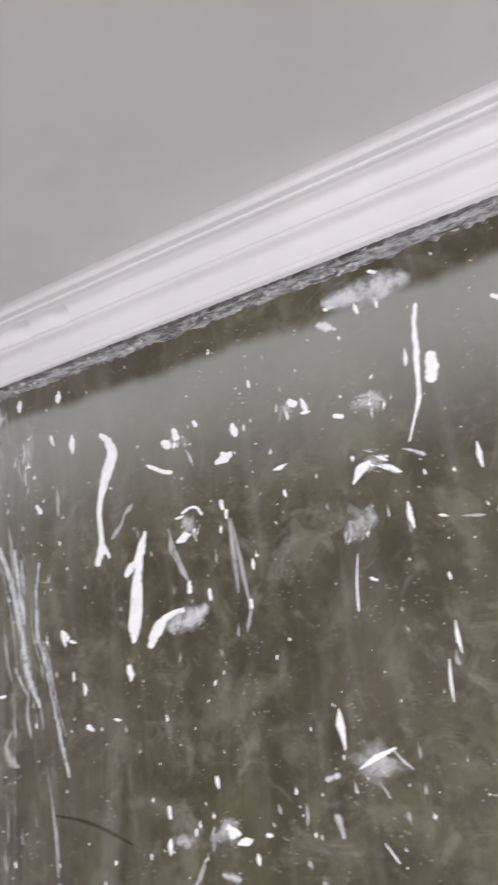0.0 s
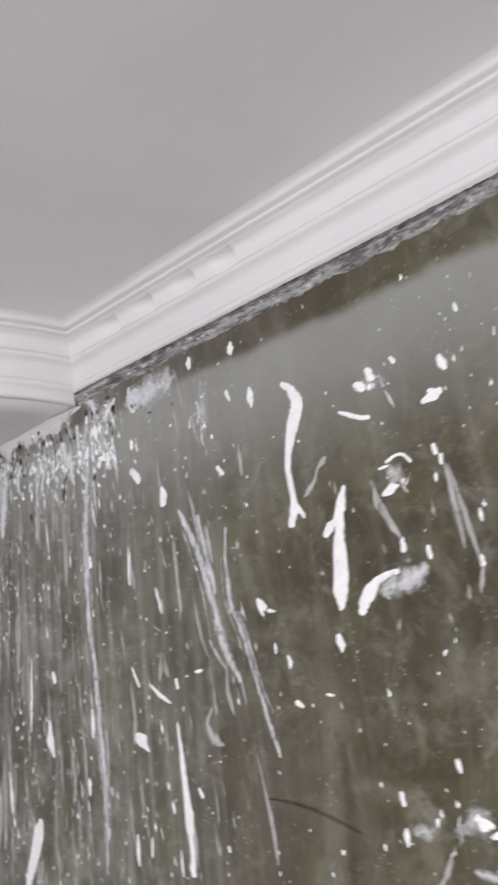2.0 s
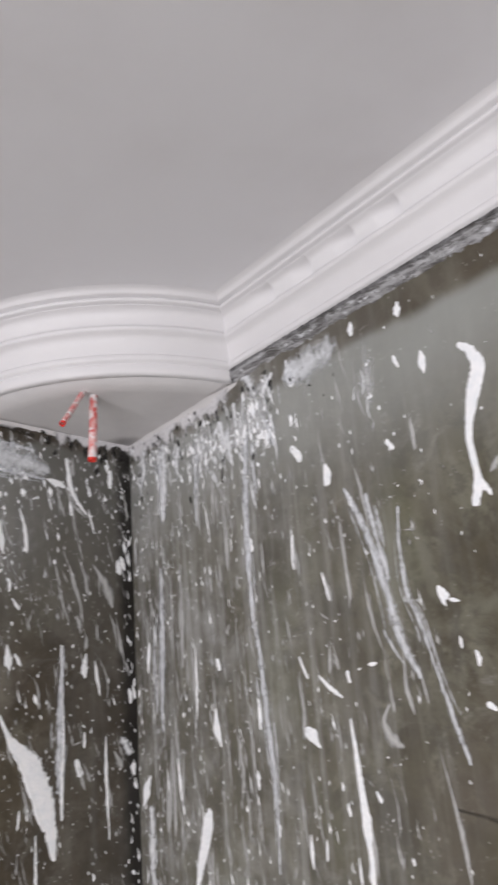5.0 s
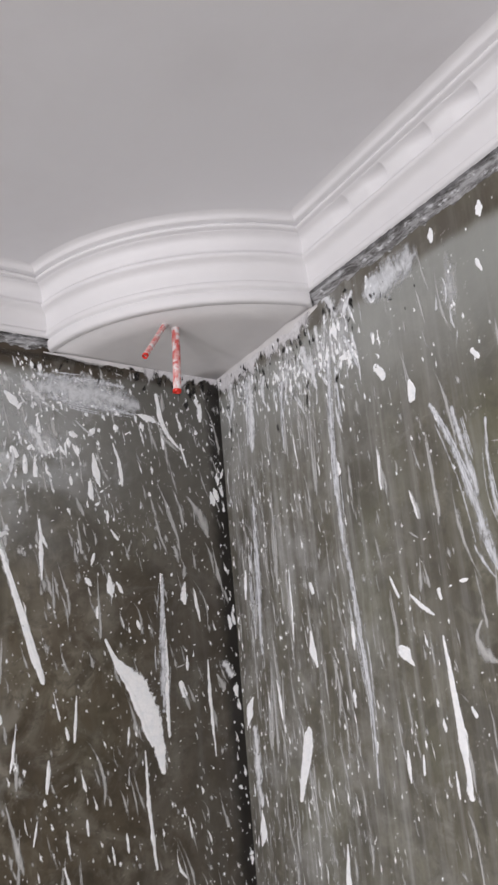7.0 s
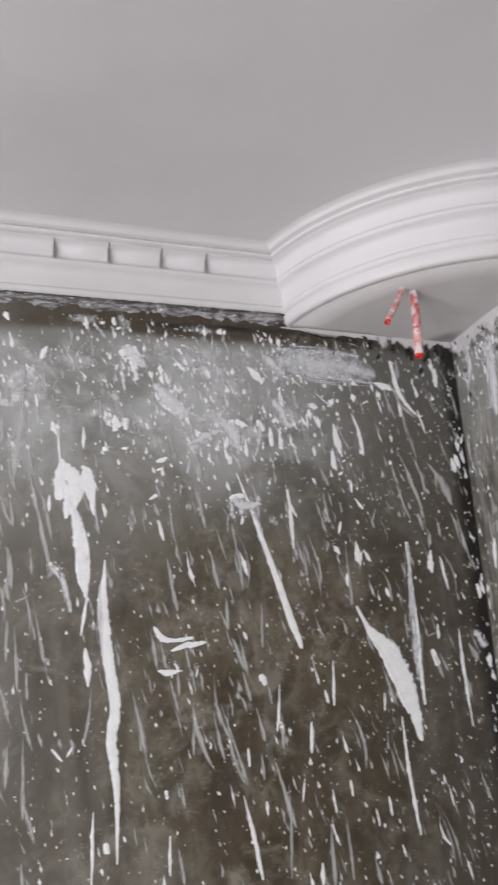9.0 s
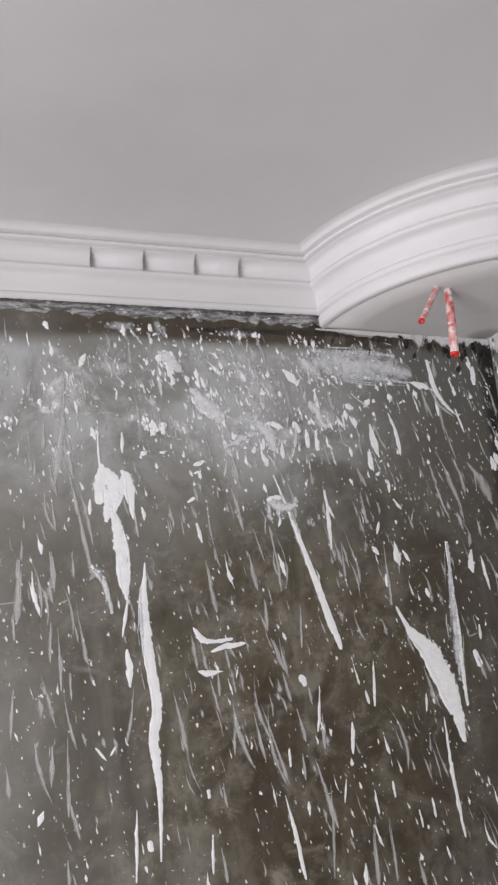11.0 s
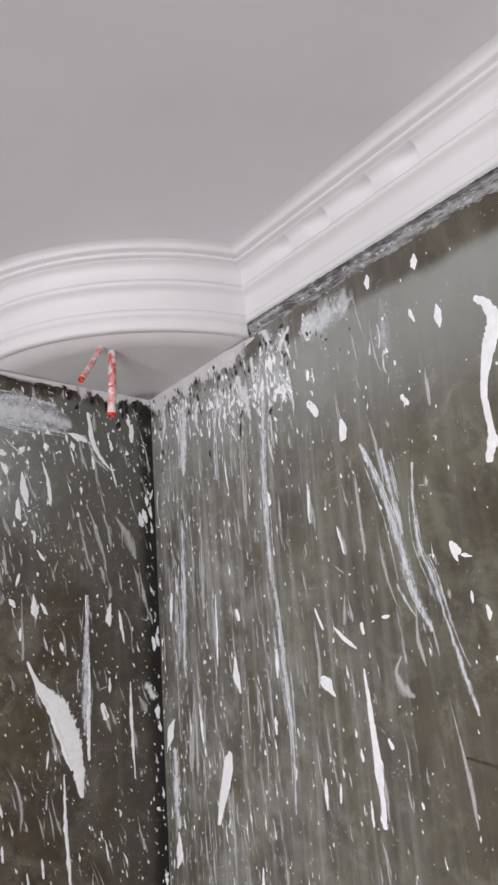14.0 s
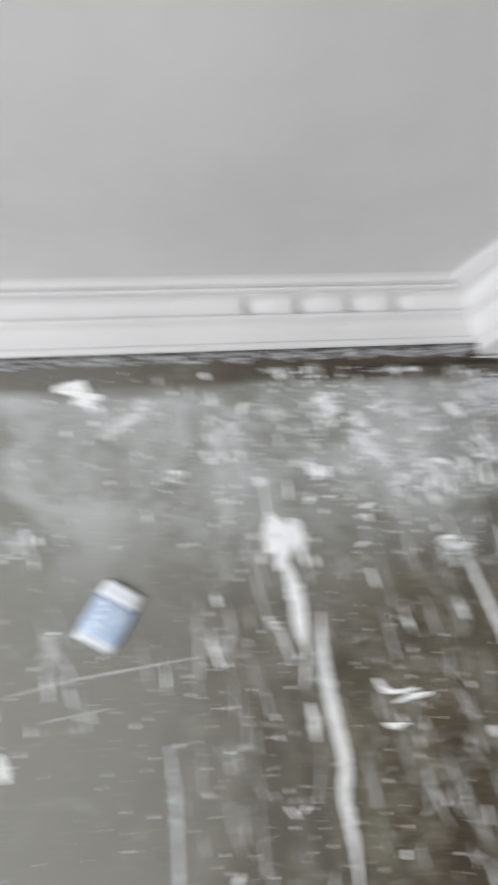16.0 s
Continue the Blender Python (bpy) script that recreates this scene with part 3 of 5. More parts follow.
splash(NORTH, (0.883, 1.786, 0.008), (0.882, 1.77, 0.0095))
splash(NORTH, (0.969, 1.798, 0.0125), (0.974, 1.791, 0.0141))
splash(NORTH, (0.98, 1.781, 0.0122), (0.997, 1.784, 0.0107))
splash(NORTH, (1.019, 1.789, 0.0074), (1.024, 1.789, 0.0062))
splash(NORTH, (1.004, 1.77, 0.0074), (1.005, 1.759, 0.0074))
patch(NORTH, (0.96, 1.748, 0.0154), (0.974, 1.745, 0.0137))
film(NORTH, (0.937, 1.771, 0.0052), (0.922, 1.745, 0.007), (0.91, 1.729, 0.0071))
film(NORTH, (1.072, 1.821, 0.0055), (1.073, 1.803, 0.0054))
film(NORTH, (1.037, 1.821, 0.006), (1.039, 1.811, 0.006))
splash(NORTH, (0.551, 2.247, 0.0112), (0.553, 2.235, 0.0209), (0.553, 2.224, 0.0139))
splash(NORTH, (0.492, 2.289, 0.0119), (0.5, 2.273, 0.0167))
splash(NORTH, (0.631, 2.436, 0.0093), (0.63, 2.426, 0.0146), (0.63, 2.417, 0.0106))
splash(NORTH, (0.716, 2.427, 0.0109), (0.715, 2.417, 0.0157), (0.715, 2.408, 0.0097))
splash(NORTH, (0.741, 2.347, 0.0098), (0.742, 2.334, 0.0157), (0.742, 2.318, 0.0108))
splash(NORTH, (0.698, 2.357, 0.0112), (0.703, 2.34, 0.0069))
splash(NORTH, (0.491, 2.433, 0.0128), (0.493, 2.409, 0.0222), (0.496, 2.39, 0.0126))
patch(NORTH, (0.51, 2.41, 0.071), (0.543, 2.41, 0.0816), (0.574, 2.413, 0.0593))
splash(NORTH, (0.668, 2.248, 0.0117), (0.675, 2.239, 0.0116))
film(NORTH, (0.71, 2.271, 0.0061), (0.712, 2.227, 0.0072))
film(NORTH, (0.566, 2.172, 0.0053), (0.569, 2.103, 0.0078), (0.571, 2.061, 0.0102))
film(NORTH, (0.468, 2.171, 0.0115), (0.469, 2.117, 0.0127))
film(NORTH, (0.525, 2.1, 0.0072), (0.534, 2.063, 0.0112))
splash(NORTH, (1.13, 2.294, 0.0075), (1.136, 2.274, 0.0111))
splash(NORTH, (1.114, 2.294, 0.0128), (1.12, 2.289, 0.0109))
splash(NORTH, (0.912, 2.29, 0.0155), (0.919, 2.285, 0.0176))
splash(NORTH, (0.93, 2.304, 0.0114), (0.933, 2.294, 0.0158))
film(NORTH, (0.84, 2.209, 0.0096), (0.829, 2.187, 0.0108), (0.811, 2.171, 0.0072))
film(NORTH, (1.006, 2.162, 0.0123), (1.009, 2.113, 0.0103), (1.011, 2.066, 0.0083))
film(NORTH, (0.912, 2.161, 0.0095), (0.912, 2.132, 0.0094))
smear(NORTH, (0.584, 2.203, 0.0129), (0.606, 2.156, 0.0196), (0.623, 2.108, 0.0234), (0.636, 2.059, 0.0315), (0.643, 2.017, 0.035), (0.653, 1.99, 0.0255), (0.669, 1.959, 0.0144))
smear(NORTH, (0.621, 2.186, 0.0164), (0.631, 2.124, 0.0179), (0.64, 2.08, 0.0152))
smear(NORTH, (0.671, 2.16, 0.0087), (0.663, 2.111, 0.0107), (0.665, 2.055, 0.0125), (0.681, 2.02, 0.012), (0.69, 1.98, 0.0097), (0.702, 1.936, 0.0093), (0.713, 1.894, 0.018), (0.722, 1.864, 0.007))
film(NORTH, (0.649, 1.99, 0.0099), (0.645, 1.945, 0.0088), (0.653, 1.916, 0.0057))
film(NORTH, (0.67, 1.963, 0.0079), (0.676, 1.928, 0.0048))
film(NORTH, (0.614, 1.926, 0.0171), (0.602, 1.91, 0.0152), (0.608, 1.891, 0.0171), (0.626, 1.881, 0.0207))
film(NORTH, (0.619, 1.952, 0.0051), (0.622, 1.919, 0.0061))
splash(NORTH, (0.602, 1.977, 0.0052), (0.595, 1.976, 0.0096), (0.588, 1.976, 0.0044))
splash(NORTH, (0.495, 1.967, 0.0077), (0.514, 1.951, 0.0101), (0.534, 1.939, 0.0098))
splash(NORTH, (0.456, 1.901, 0.019), (0.471, 1.892, 0.0266), (0.484, 1.877, 0.0104))
film(NORTH, (0.523, 2.011, 0.0065), (0.517, 1.971, 0.013))
film(NORTH, (0.528, 2.007, 0.0048), (0.534, 1.974, 0.0083))
splash(NORTH, (0.55, 1.968, 0.0101), (0.551, 1.959, 0.0101))
splash(NORTH, (0.546, 1.911, 0.0055), (0.549, 1.867, 0.0108), (0.553, 1.816, 0.0148), (0.555, 1.791, 0.0209), (0.554, 1.766, 0.0146), (0.555, 1.725, 0.0123))
film(NORTH, (0.56, 1.803, 0.0084), (0.563, 1.767, 0.0093), (0.564, 1.733, 0.0061))
film(NORTH, (0.682, 1.882, 0.0046), (0.69, 1.835, 0.0072), (0.697, 1.791, 0.0079), (0.7, 1.744, 0.0077))
splash(NORTH, (0.578, 1.826, 0.0078), (0.582, 1.819, 0.01))
splash(NORTH, (0.526, 1.811, 0.0088), (0.527, 1.798, 0.0099))
splash(NORTH, (0.449, 1.768, 0.0094), (0.448, 1.73, 0.0105))
splash(NORTH, (0.479, 1.765, 0.0066), (0.476, 1.742, 0.0088))
splash(NORTH, (0.534, 1.751, 0.0053), (0.535, 1.722, 0.0094))
splash(NORTH, (0.753, 1.98, 0.005), (0.754, 1.965, 0.0075))
splash(NORTH, (0.734, 1.997, 0.0051), (0.734, 1.985, 0.0068))
splash(NORTH, (0.758, 1.923, 0.0101), (0.766, 1.919, 0.0066))
splash(NORTH, (0.552, 2.244, 0.0092), (0.552, 2.234, 0.0195), (0.549, 2.222, 0.0103))
splash(NORTH, (0.486, 2.291, 0.0153), (0.5, 2.275, 0.0179))
splash(NORTH, (0.587, 2.2, 0.009), (0.594, 2.18, 0.0126))
film(NORTH, (0.71, 2.274, 0.0051), (0.71, 2.226, 0.006))
film(NORTH, (0.564, 2.164, 0.0036), (0.568, 2.106, 0.007), (0.571, 2.061, 0.0091))
splash(NORTH, (0.466, 2.172, 0.0065), (0.464, 2.119, 0.0103))
splash(NORTH, (0.521, 2.102, 0.0065), (0.53, 2.065, 0.0088))
splash(NORTH, (0.712, 2.053, 0.0062), (0.718, 2.04, 0.0091), (0.721, 2.033, 0.006))
splash(NORTH, (0.728, 2.039, 0.0088), (0.741, 2.036, 0.0058))
smear(NORTH, (0.129, 2.391, 0.0329), (0.128, 2.336, 0.0404), (0.119, 2.269, 0.0239))
smear(NORTH, (0.102, 2.173, 0.0159), (0.102, 2.102, 0.0311), (0.096, 2.024, 0.0421), (0.089, 1.939, 0.0245), (0.09, 1.902, 0.0168))
splash(NORTH, (0.248, 1.929, 0.0149), (0.249, 1.902, 0.023), (0.257, 1.877, 0.0145))
splash(NORTH, (0.216, 1.777, 0.0232), (0.208, 1.758, 0.0366), (0.192, 1.721, 0.0303), (0.174, 1.674, 0.017))
film(NORTH, (0.19, 2.036, 0.0142), (0.194, 1.981, 0.0139), (0.196, 1.919, 0.0119))
splash(NORTH, (0.13, 1.854, 0.0092), (0.138, 1.807, 0.0126), (0.144, 1.773, 0.0107))
film(NORTH, (0.115, 1.884, 0.011), (0.117, 1.806, 0.0143), (0.115, 1.738, 0.0124))
film(NORTH, (0.096, 1.822, 0.0109), (0.093, 1.744, 0.0162))
splash(NORTH, (0.042, 1.824, 0.0125), (0.027, 1.803, 0.0273), (0.016, 1.778, 0.019))
splash(NORTH, (0.052, 2.047, 0.0122), (0.045, 1.998, 0.0142))
smear(NORTH, (0.377, 2.339, 0.0249), (0.363, 2.23, 0.0272), (0.361, 2.158, 0.0236), (0.361, 2.088, 0.0201), (0.361, 2.046, 0.0113))
smear(NORTH, (0.368, 2.045, 0.0175), (0.372, 1.972, 0.0198), (0.376, 1.901, 0.0165), (0.384, 1.82, 0.0107))
smear(NORTH, (0.378, 1.963, 0.011), (0.381, 1.894, 0.0188), (0.386, 1.82, 0.0131), (0.379, 1.717, 0.009))
splash(NORTH, (0.458, 1.994, 0.007), (0.471, 1.966, 0.0108))
film(NORTH, (0.455, 1.975, 0.0125), (0.459, 1.923, 0.0097), (0.454, 1.888, 0.0109))
splash(NORTH, (0.361, 1.94, 0.0123), (0.359, 1.901, 0.0108))
splash(NORTH, (0.261, 2.005, 0.0101), (0.264, 1.991, 0.0117))
splash(NORTH, (0.368, 2.176, 0.0143), (0.371, 2.163, 0.0157))
splash(NORTH, (0.384, 1.777, 0.0104), (0.384, 1.761, 0.0117))
splash(NORTH, (0.346, 1.842, 0.011), (0.346, 1.82, 0.0123))
film(NORTH, (0.234, 2.299, 0.0212), (0.227, 2.23, 0.0174))
film(NORTH, (0.309, 2.29, 0.0134), (0.305, 2.186, 0.0161), (0.307, 2.14, 0.0095))
film(NORTH, (0.168, 2.172, 0.0148), (0.163, 2.076, 0.0181), (0.161, 2.001, 0.0106))
smear(NORTH, (0.042, 1.766, 0.0271), (0.042, 1.714, 0.0384), (0.045, 1.657, 0.0303))
splash(NORTH, (1.296, 2.369, 0.0075), (1.289, 2.334, 0.0103), (1.286, 2.298, 0.0109), (1.282, 2.263, 0.0071), (1.28, 2.249, 0.0085), (1.27, 2.226, 0.0043), (1.26, 2.203, 0.0028))
splash(NORTH, (1.303, 2.298, 0.0206), (1.303, 2.287, 0.0252), (1.299, 2.273, 0.0224))
splash(NORTH, (1.274, 2.318, 0.0039), (1.273, 2.304, 0.007), (1.272, 2.296, 0.0046))
splash(NORTH, (1.335, 2.182, 0.006), (1.335, 2.169, 0.0105), (1.336, 2.153, 0.0059))
splash(NORTH, (1.245, 2.132, 0.0065), (1.246, 2.117, 0.0105), (1.248, 2.101, 0.0048))
splash(NORTH, (1.126, 1.916, 0.0063), (1.126, 1.9, 0.0124), (1.128, 1.875, 0.0069))
splash(NORTH, (1.184, 2.168, 0.0079), (1.195, 2.184, 0.0159), (1.207, 2.189, 0.0158))
patch(NORTH, (1.193, 2.413, 0.0344), (1.216, 2.413, 0.0499), (1.24, 2.411, 0.0551), (1.262, 2.411, 0.0543), (1.28, 2.41, 0.0384))
splash(NORTH, (1.181, 2.406, 0.0092), (1.191, 2.406, 0.0101))
splash(NORTH, (1.22, 2.399, 0.0081), (1.223, 2.385, 0.01))
splash(NORTH, (1.248, 2.397, 0.0066), (1.249, 2.384, 0.0084))
splash(NORTH, (1.247, 2.436, 0.0084), (1.254, 2.432, 0.0065))
smear(NORTH, (1.17, 2.384, 0.0183), (1.179, 2.379, 0.0218), (1.188, 2.374, 0.0144))
splash(NORTH, (1.176, 2.084, 0.0029), (1.17, 2.054, 0.0036), (1.167, 2.02, 0.0056))
splash(NORTH, (1.275, 1.994, 0.0043), (1.274, 1.977, 0.0064), (1.276, 1.961, 0.0042))
splash(NORTH, (1.261, 1.956, 0.0033), (1.258, 1.932, 0.0053), (1.258, 1.914, 0.0039))
splash(NORTH, (1.143, 1.854, 0.0066), (1.161, 1.863, 0.0082), (1.185, 1.872, 0.0081))
splash(NORTH, (1.114, 2.294, 0.0092), (1.121, 2.29, 0.0109))
splash(NORTH, (1.128, 2.275, 0.0081), (1.14, 2.274, 0.0063))
splash(NORTH, (1.174, 2.258, 0.0104), (1.181, 2.255, 0.0086))
splash(NORTH, (1.159, 1.78, 0.0033), (1.172, 1.762, 0.004))
splash(NORTH, (1.278, 2.046, 0.0049), (1.278, 2.038, 0.0049))
film(NORTH, (1.073, 1.819, 0.0037), (1.071, 1.799, 0.0051))
splash(NORTH, (1.279, 2.11, 0.0064), (1.288, 2.107, 0.0035))
splash(NORTH, (1.189, 2.054, 0.007), (1.194, 2.051, 0.0052))
film(NORTH, (1.203, 2.275, 0.0112), (1.221, 2.273, 0.0159), (1.237, 2.261, 0.011))
film(NORTH, (1.303, 2.104, 0.0067), (1.328, 2.1, 0.004))
splash(NORTH, (1.386, 2.349, 0.0079), (1.392, 2.344, 0.0078))
splash(WEST, (0.722, 1.911, 0.0088), (0.719, 1.886, 0.0158), (0.719, 1.859, 0.0105))
film(WEST, (0.714, 1.854, 0.0046), (0.718, 1.816, 0.0054), (0.727, 1.779, 0.0063))
splash(WEST, (0.715, 1.688, 0.0049), (0.717, 1.645, 0.0072), (0.719, 1.597, 0.0063))
splash(WEST, (0.698, 1.643, 0.0116), (0.696, 1.636, 0.0126))
splash(WEST, (0.606, 1.641, 0.005), (0.608, 1.591, 0.0075))
splash(WEST, (0.616, 1.932, 0.0101), (0.608, 1.919, 0.0142), (0.595, 1.913, 0.0091), (0.559, 1.915, 0.0072))
splash(WEST, (0.591, 1.899, 0.0082), (0.568, 1.905, 0.0124), (0.539, 1.907, 0.0125))
splash(WEST, (0.614, 1.871, 0.0065), (0.601, 1.867, 0.0114), (0.576, 1.868, 0.0041))
splash(WEST, (0.467, 2.174, 0.0038), (0.45, 2.126, 0.0076), (0.426, 2.05, 0.0114), (0.402, 1.976, 0.0151), (0.386, 1.921, 0.0175), (0.376, 1.89, 0.0125))
splash(WEST, (0.377, 2.147, 0.0068), (0.375, 2.096, 0.0102), (0.375, 2.049, 0.0078))
splash(WEST, (0.267, 1.945, 0.0069), (0.251, 1.912, 0.011), (0.237, 1.894, 0.0304), (0.213, 1.872, 0.0528), (0.196, 1.833, 0.0556), (0.184, 1.796, 0.0471), (0.175, 1.754, 0.0303), (0.17, 1.724, 0.011))
splash(WEST, (0.157, 2.052, 0.0038), (0.155, 1.963, 0.01), (0.156, 1.896, 0.0148), (0.156, 1.839, 0.011), (0.156, 1.78, 0.0085))
smear(WEST, (0.153, 2.047, 0.0099), (0.161, 1.915, 0.024), (0.164, 1.821, 0.0142))
splash(WEST, (0.203, 1.762, 0.006), (0.201, 1.674, 0.0095), (0.192, 1.581, 0.0094))
splash(WEST, (0.278, 2.265, 0.0123), (0.274, 2.231, 0.019), (0.267, 2.207, 0.0095))
splash(WEST, (0.239, 2.287, 0.0056), (0.228, 2.253, 0.0112), (0.224, 2.211, 0.0112))
splash(WEST, (0.285, 2.22, 0.0064), (0.281, 2.183, 0.0115))
splash(WEST, (0.257, 2.055, 0.0102), (0.255, 2.03, 0.0177), (0.252, 2.016, 0.0101))
splash(WEST, (0.112, 2.025, 0.0135), (0.11, 1.998, 0.0161))
splash(WEST, (0.321, 1.862, 0.0042), (0.326, 1.794, 0.0093))
splash(WEST, (0.369, 1.771, 0.0082), (0.372, 1.727, 0.0101))
splash(WEST, (0.448, 1.847, 0.0148), (0.444, 1.839, 0.0148))
splash(WEST, (0.49, 1.679, 0.0042), (0.478, 1.623, 0.0095), (0.468, 1.563, 0.0115))
film(WEST, (0.415, 1.685, 0.0039), (0.417, 1.621, 0.0058), (0.422, 1.556, 0.0047))
film(WEST, (0.531, 1.804, 0.0053), (0.524, 1.763, 0.0085), (0.517, 1.734, 0.0064))
film(WEST, (0.52, 2.044, 0.009), (0.516, 2.017, 0.0134), (0.51, 1.988, 0.0067))
film(WEST, (0.593, 2.038, 0.0064), (0.587, 1.994, 0.0085), (0.58, 1.959, 0.0095))
film(WEST, (0.535, 2.146, 0.0056), (0.53, 2.099, 0.0099), (0.527, 2.085, 0.0055))
film(WEST, (0.5, 1.972, 0.0062), (0.498, 1.928, 0.0082))
film(WEST, (0.44, 1.96, 0.005), (0.443, 1.894, 0.0069))
film(WEST, (0.794, 2.138, 0.004), (0.782, 2.078, 0.0059), (0.772, 2.032, 0.0078))
splash(WEST, (0.719, 2.248, 0.0054), (0.719, 2.216, 0.009))
film(WEST, (0.833, 2.063, 0.0071), (0.826, 2.01, 0.0088))
film(WEST, (0.81, 1.796, 0.0053), (0.81, 1.694, 0.0067))
film(WEST, (0.831, 1.787, 0.0093), (0.832, 1.747, 0.0092))
splash(WEST, (0.771, 1.778, 0.0054), (0.757, 1.761, 0.0054))
splash(WEST, (0.743, 1.777, 0.0054), (0.75, 1.766, 0.0053))
splash(WEST, (0.478, 1.745, 0.0058), (0.478, 1.72, 0.0087))
splash(WEST, (0.048, 2.381, 0.0141), (0.049, 2.348, 0.0196))
splash(WEST, (-0.011, 2.294, 0.0142), (-0.009, 2.259, 0.0169))
splash(WEST, (0.069, 1.895, 0.0053), (0.07, 1.832, 0.0104), (0.065, 1.733, 0.0064))
splash(WEST, (0.017, 1.971, 0.0114), (0.015, 1.948, 0.0141))
film(WEST, (0.052, 1.869, 0.0152), (0.038, 1.844, 0.0182))
splash(WEST, (0.603, 2.194, 0.0096), (0.587, 2.2, 0.0133))
splash(WEST, (0.428, 2.359, 0.0179), (0.413, 2.343, 0.0134))
patch(WEST, (0.356, 2.38, 0.0544), (0.301, 2.378, 0.0905), (0.243, 2.376, 0.0819), (0.2, 2.365, 0.0465))
splash(WEST, (0.481, 2.134, 0.0151), (0.453, 2.138, 0.0087))
film(WEST, (0.482, 2.089, 0.009), (0.472, 2.024, 0.0078), (0.47, 1.984, 0.0055))
splash(WEST, (0.399, 2.249, 0.0079), (0.399, 2.224, 0.0101))
splash(WEST, (0.384, 2.244, 0.0068), (0.384, 2.219, 0.0091))
film(WEST, (0.507, 2.32, 0.0279), (0.489, 2.291, 0.0335))
film(WEST, (0.152, 2.347, 0.0132), (0.133, 2.304, 0.0099), (0.105, 2.283, 0.0066))
film(WEST, (0.133, 2.393, 0.0198), (0.132, 2.36, 0.0141))
film(WEST, (0.125, 1.856, 0.0112), (0.113, 1.817, 0.0084))
smear(WEST, (0.032, 1.882, 0.0247), (0.022, 1.867, 0.0217))
splash(WEST, (0.308, 2.277, 0.0083), (0.305, 2.264, 0.0111))
smear(WEST, (0.929, 1.873, 0.0134), (0.925, 1.804, 0.0182), (0.928, 1.701, 0.0193))
splash(WEST, (1.065, 2.415, 0.0222), (1.035, 2.414, 0.0446), (1.027, 2.394, 0.0399), (1.008, 2.398, 0.0223))
splash(WEST, (1.161, 1.888, 0.0186), (1.15, 1.855, 0.0203))
film(WEST, (1.157, 1.961, 0.0053), (1.058, 1.977, 0.0064), (0.881, 1.991, 0.0038))
film(WEST, (1.112, 1.923, 0.0044), (1.005, 1.934, 0.0036))
film(WEST, (0.876, 2.051, 0.0139), (0.879, 1.963, 0.0136))
film(WEST, (0.808, 2.336, 0.0181), (0.811, 2.253, 0.016), (0.824, 2.165, 0.0122))
film(WEST, (1.099, 2.051, 0.0249), (1.084, 2.014, 0.0206))
splash(NORTH, (0.407, 2.335, 0.0127), (0.434, 2.333, 0.0186), (0.45, 2.322, 0.0101))
splash(NORTH, (0.505, 2.424, 0.0202), (0.505, 2.406, 0.0275), (0.5, 2.39, 0.015))
# curved dark scratch
streak(NORTH, (0.697, 1.816, 0.004), (0.746, 1.809, 0.0057), (0.79, 1.795, 0.0064), (0.824, 1.781, 0.0035))
# dark line along the wall top, below the board and cornice
streak(WEST, (0.595, 2.431, 0.011), (0.471, 2.434, 0.014), (0.287, 2.436, 0.0151), (0.216, 2.427, 0.0104))
film(WEST, (0.839, 2.264, 0.0071), (0.841, 2.223, 0.0088))
film(WEST, (0.854, 2.21, 0.0067), (0.854, 2.181, 0.0066))
film(WEST, (0.831, 2.192, 0.0082), (0.827, 2.17, 0.0102), (0.821, 2.148, 0.0051))
film(WEST, (0.828, 2.135, 0.0092), (0.824, 2.096, 0.0055))
film(WEST, (0.87, 2.116, 0.0049), (0.869, 2.099, 0.0057))
film(WEST, (0.873, 2.08, 0.0056), (0.873, 2.052, 0.0048))
film(WEST, (0.83, 2.062, 0.0089), (0.827, 2.032, 0.0089), (0.826, 2.003, 0.0053))
film(WEST, (0.799, 2.061, 0.0043), (0.798, 2.022, 0.0068))
film(WEST, (0.877, 2.034, 0.0065), (0.878, 2.002, 0.0041))
film(WEST, (0.801, 2.178, 0.0041), (0.793, 2.143, 0.0082), (0.785, 2.099, 0.0081), (0.777, 2.06, 0.0081), (0.771, 2.03, 0.006))
film(WEST, (0.83, 2.306, 0.009), (0.831, 2.283, 0.0054))
film(WEST, (0.86, 2.329, 0.0122), (0.864, 2.305, 0.0061))
splash(WEST, (0.783, 2.36, 0.0123), (0.774, 2.379, 0.0099))
splash(WEST, (0.725, 2.318, 0.0058), (0.726, 2.303, 0.0048))
film(WEST, (0.703, 2.397, 0.0124), (0.701, 2.368, 0.0082))
splash(WEST, (0.691, 2.126, 0.0064), (0.688, 2.114, 0.0096), (0.688, 2.106, 0.0053))
splash(WEST, (0.616, 2.133, 0.0051), (0.608, 2.138, 0.0102))
splash(WEST, (0.604, 2.18, 0.0049), (0.593, 2.184, 0.0074))
film(WEST, (0.605, 2.158, 0.0113), (0.601, 2.135, 0.0067))
film(WEST, (0.609, 2.126, 0.0069), (0.604, 2.108, 0.0092))
splash(WEST, (0.604, 2.098, 0.009), (0.6, 2.08, 0.009), (0.597, 2.067, 0.0045))
film(WEST, (0.578, 2.057, 0.0063), (0.576, 2.039, 0.0063))
film(WEST, (0.567, 2.163, 0.0053), (0.566, 2.139, 0.0053))
film(WEST, (0.536, 2.205, 0.016), (0.53, 2.167, 0.0137))
film(WEST, (0.544, 2.158, 0.0095), (0.533, 2.12, 0.0094), (0.528, 2.087, 0.0059))
splash(WEST, (0.433, 2.363, 0.0149), (0.419, 2.347, 0.0193), (0.409, 2.336, 0.0089))
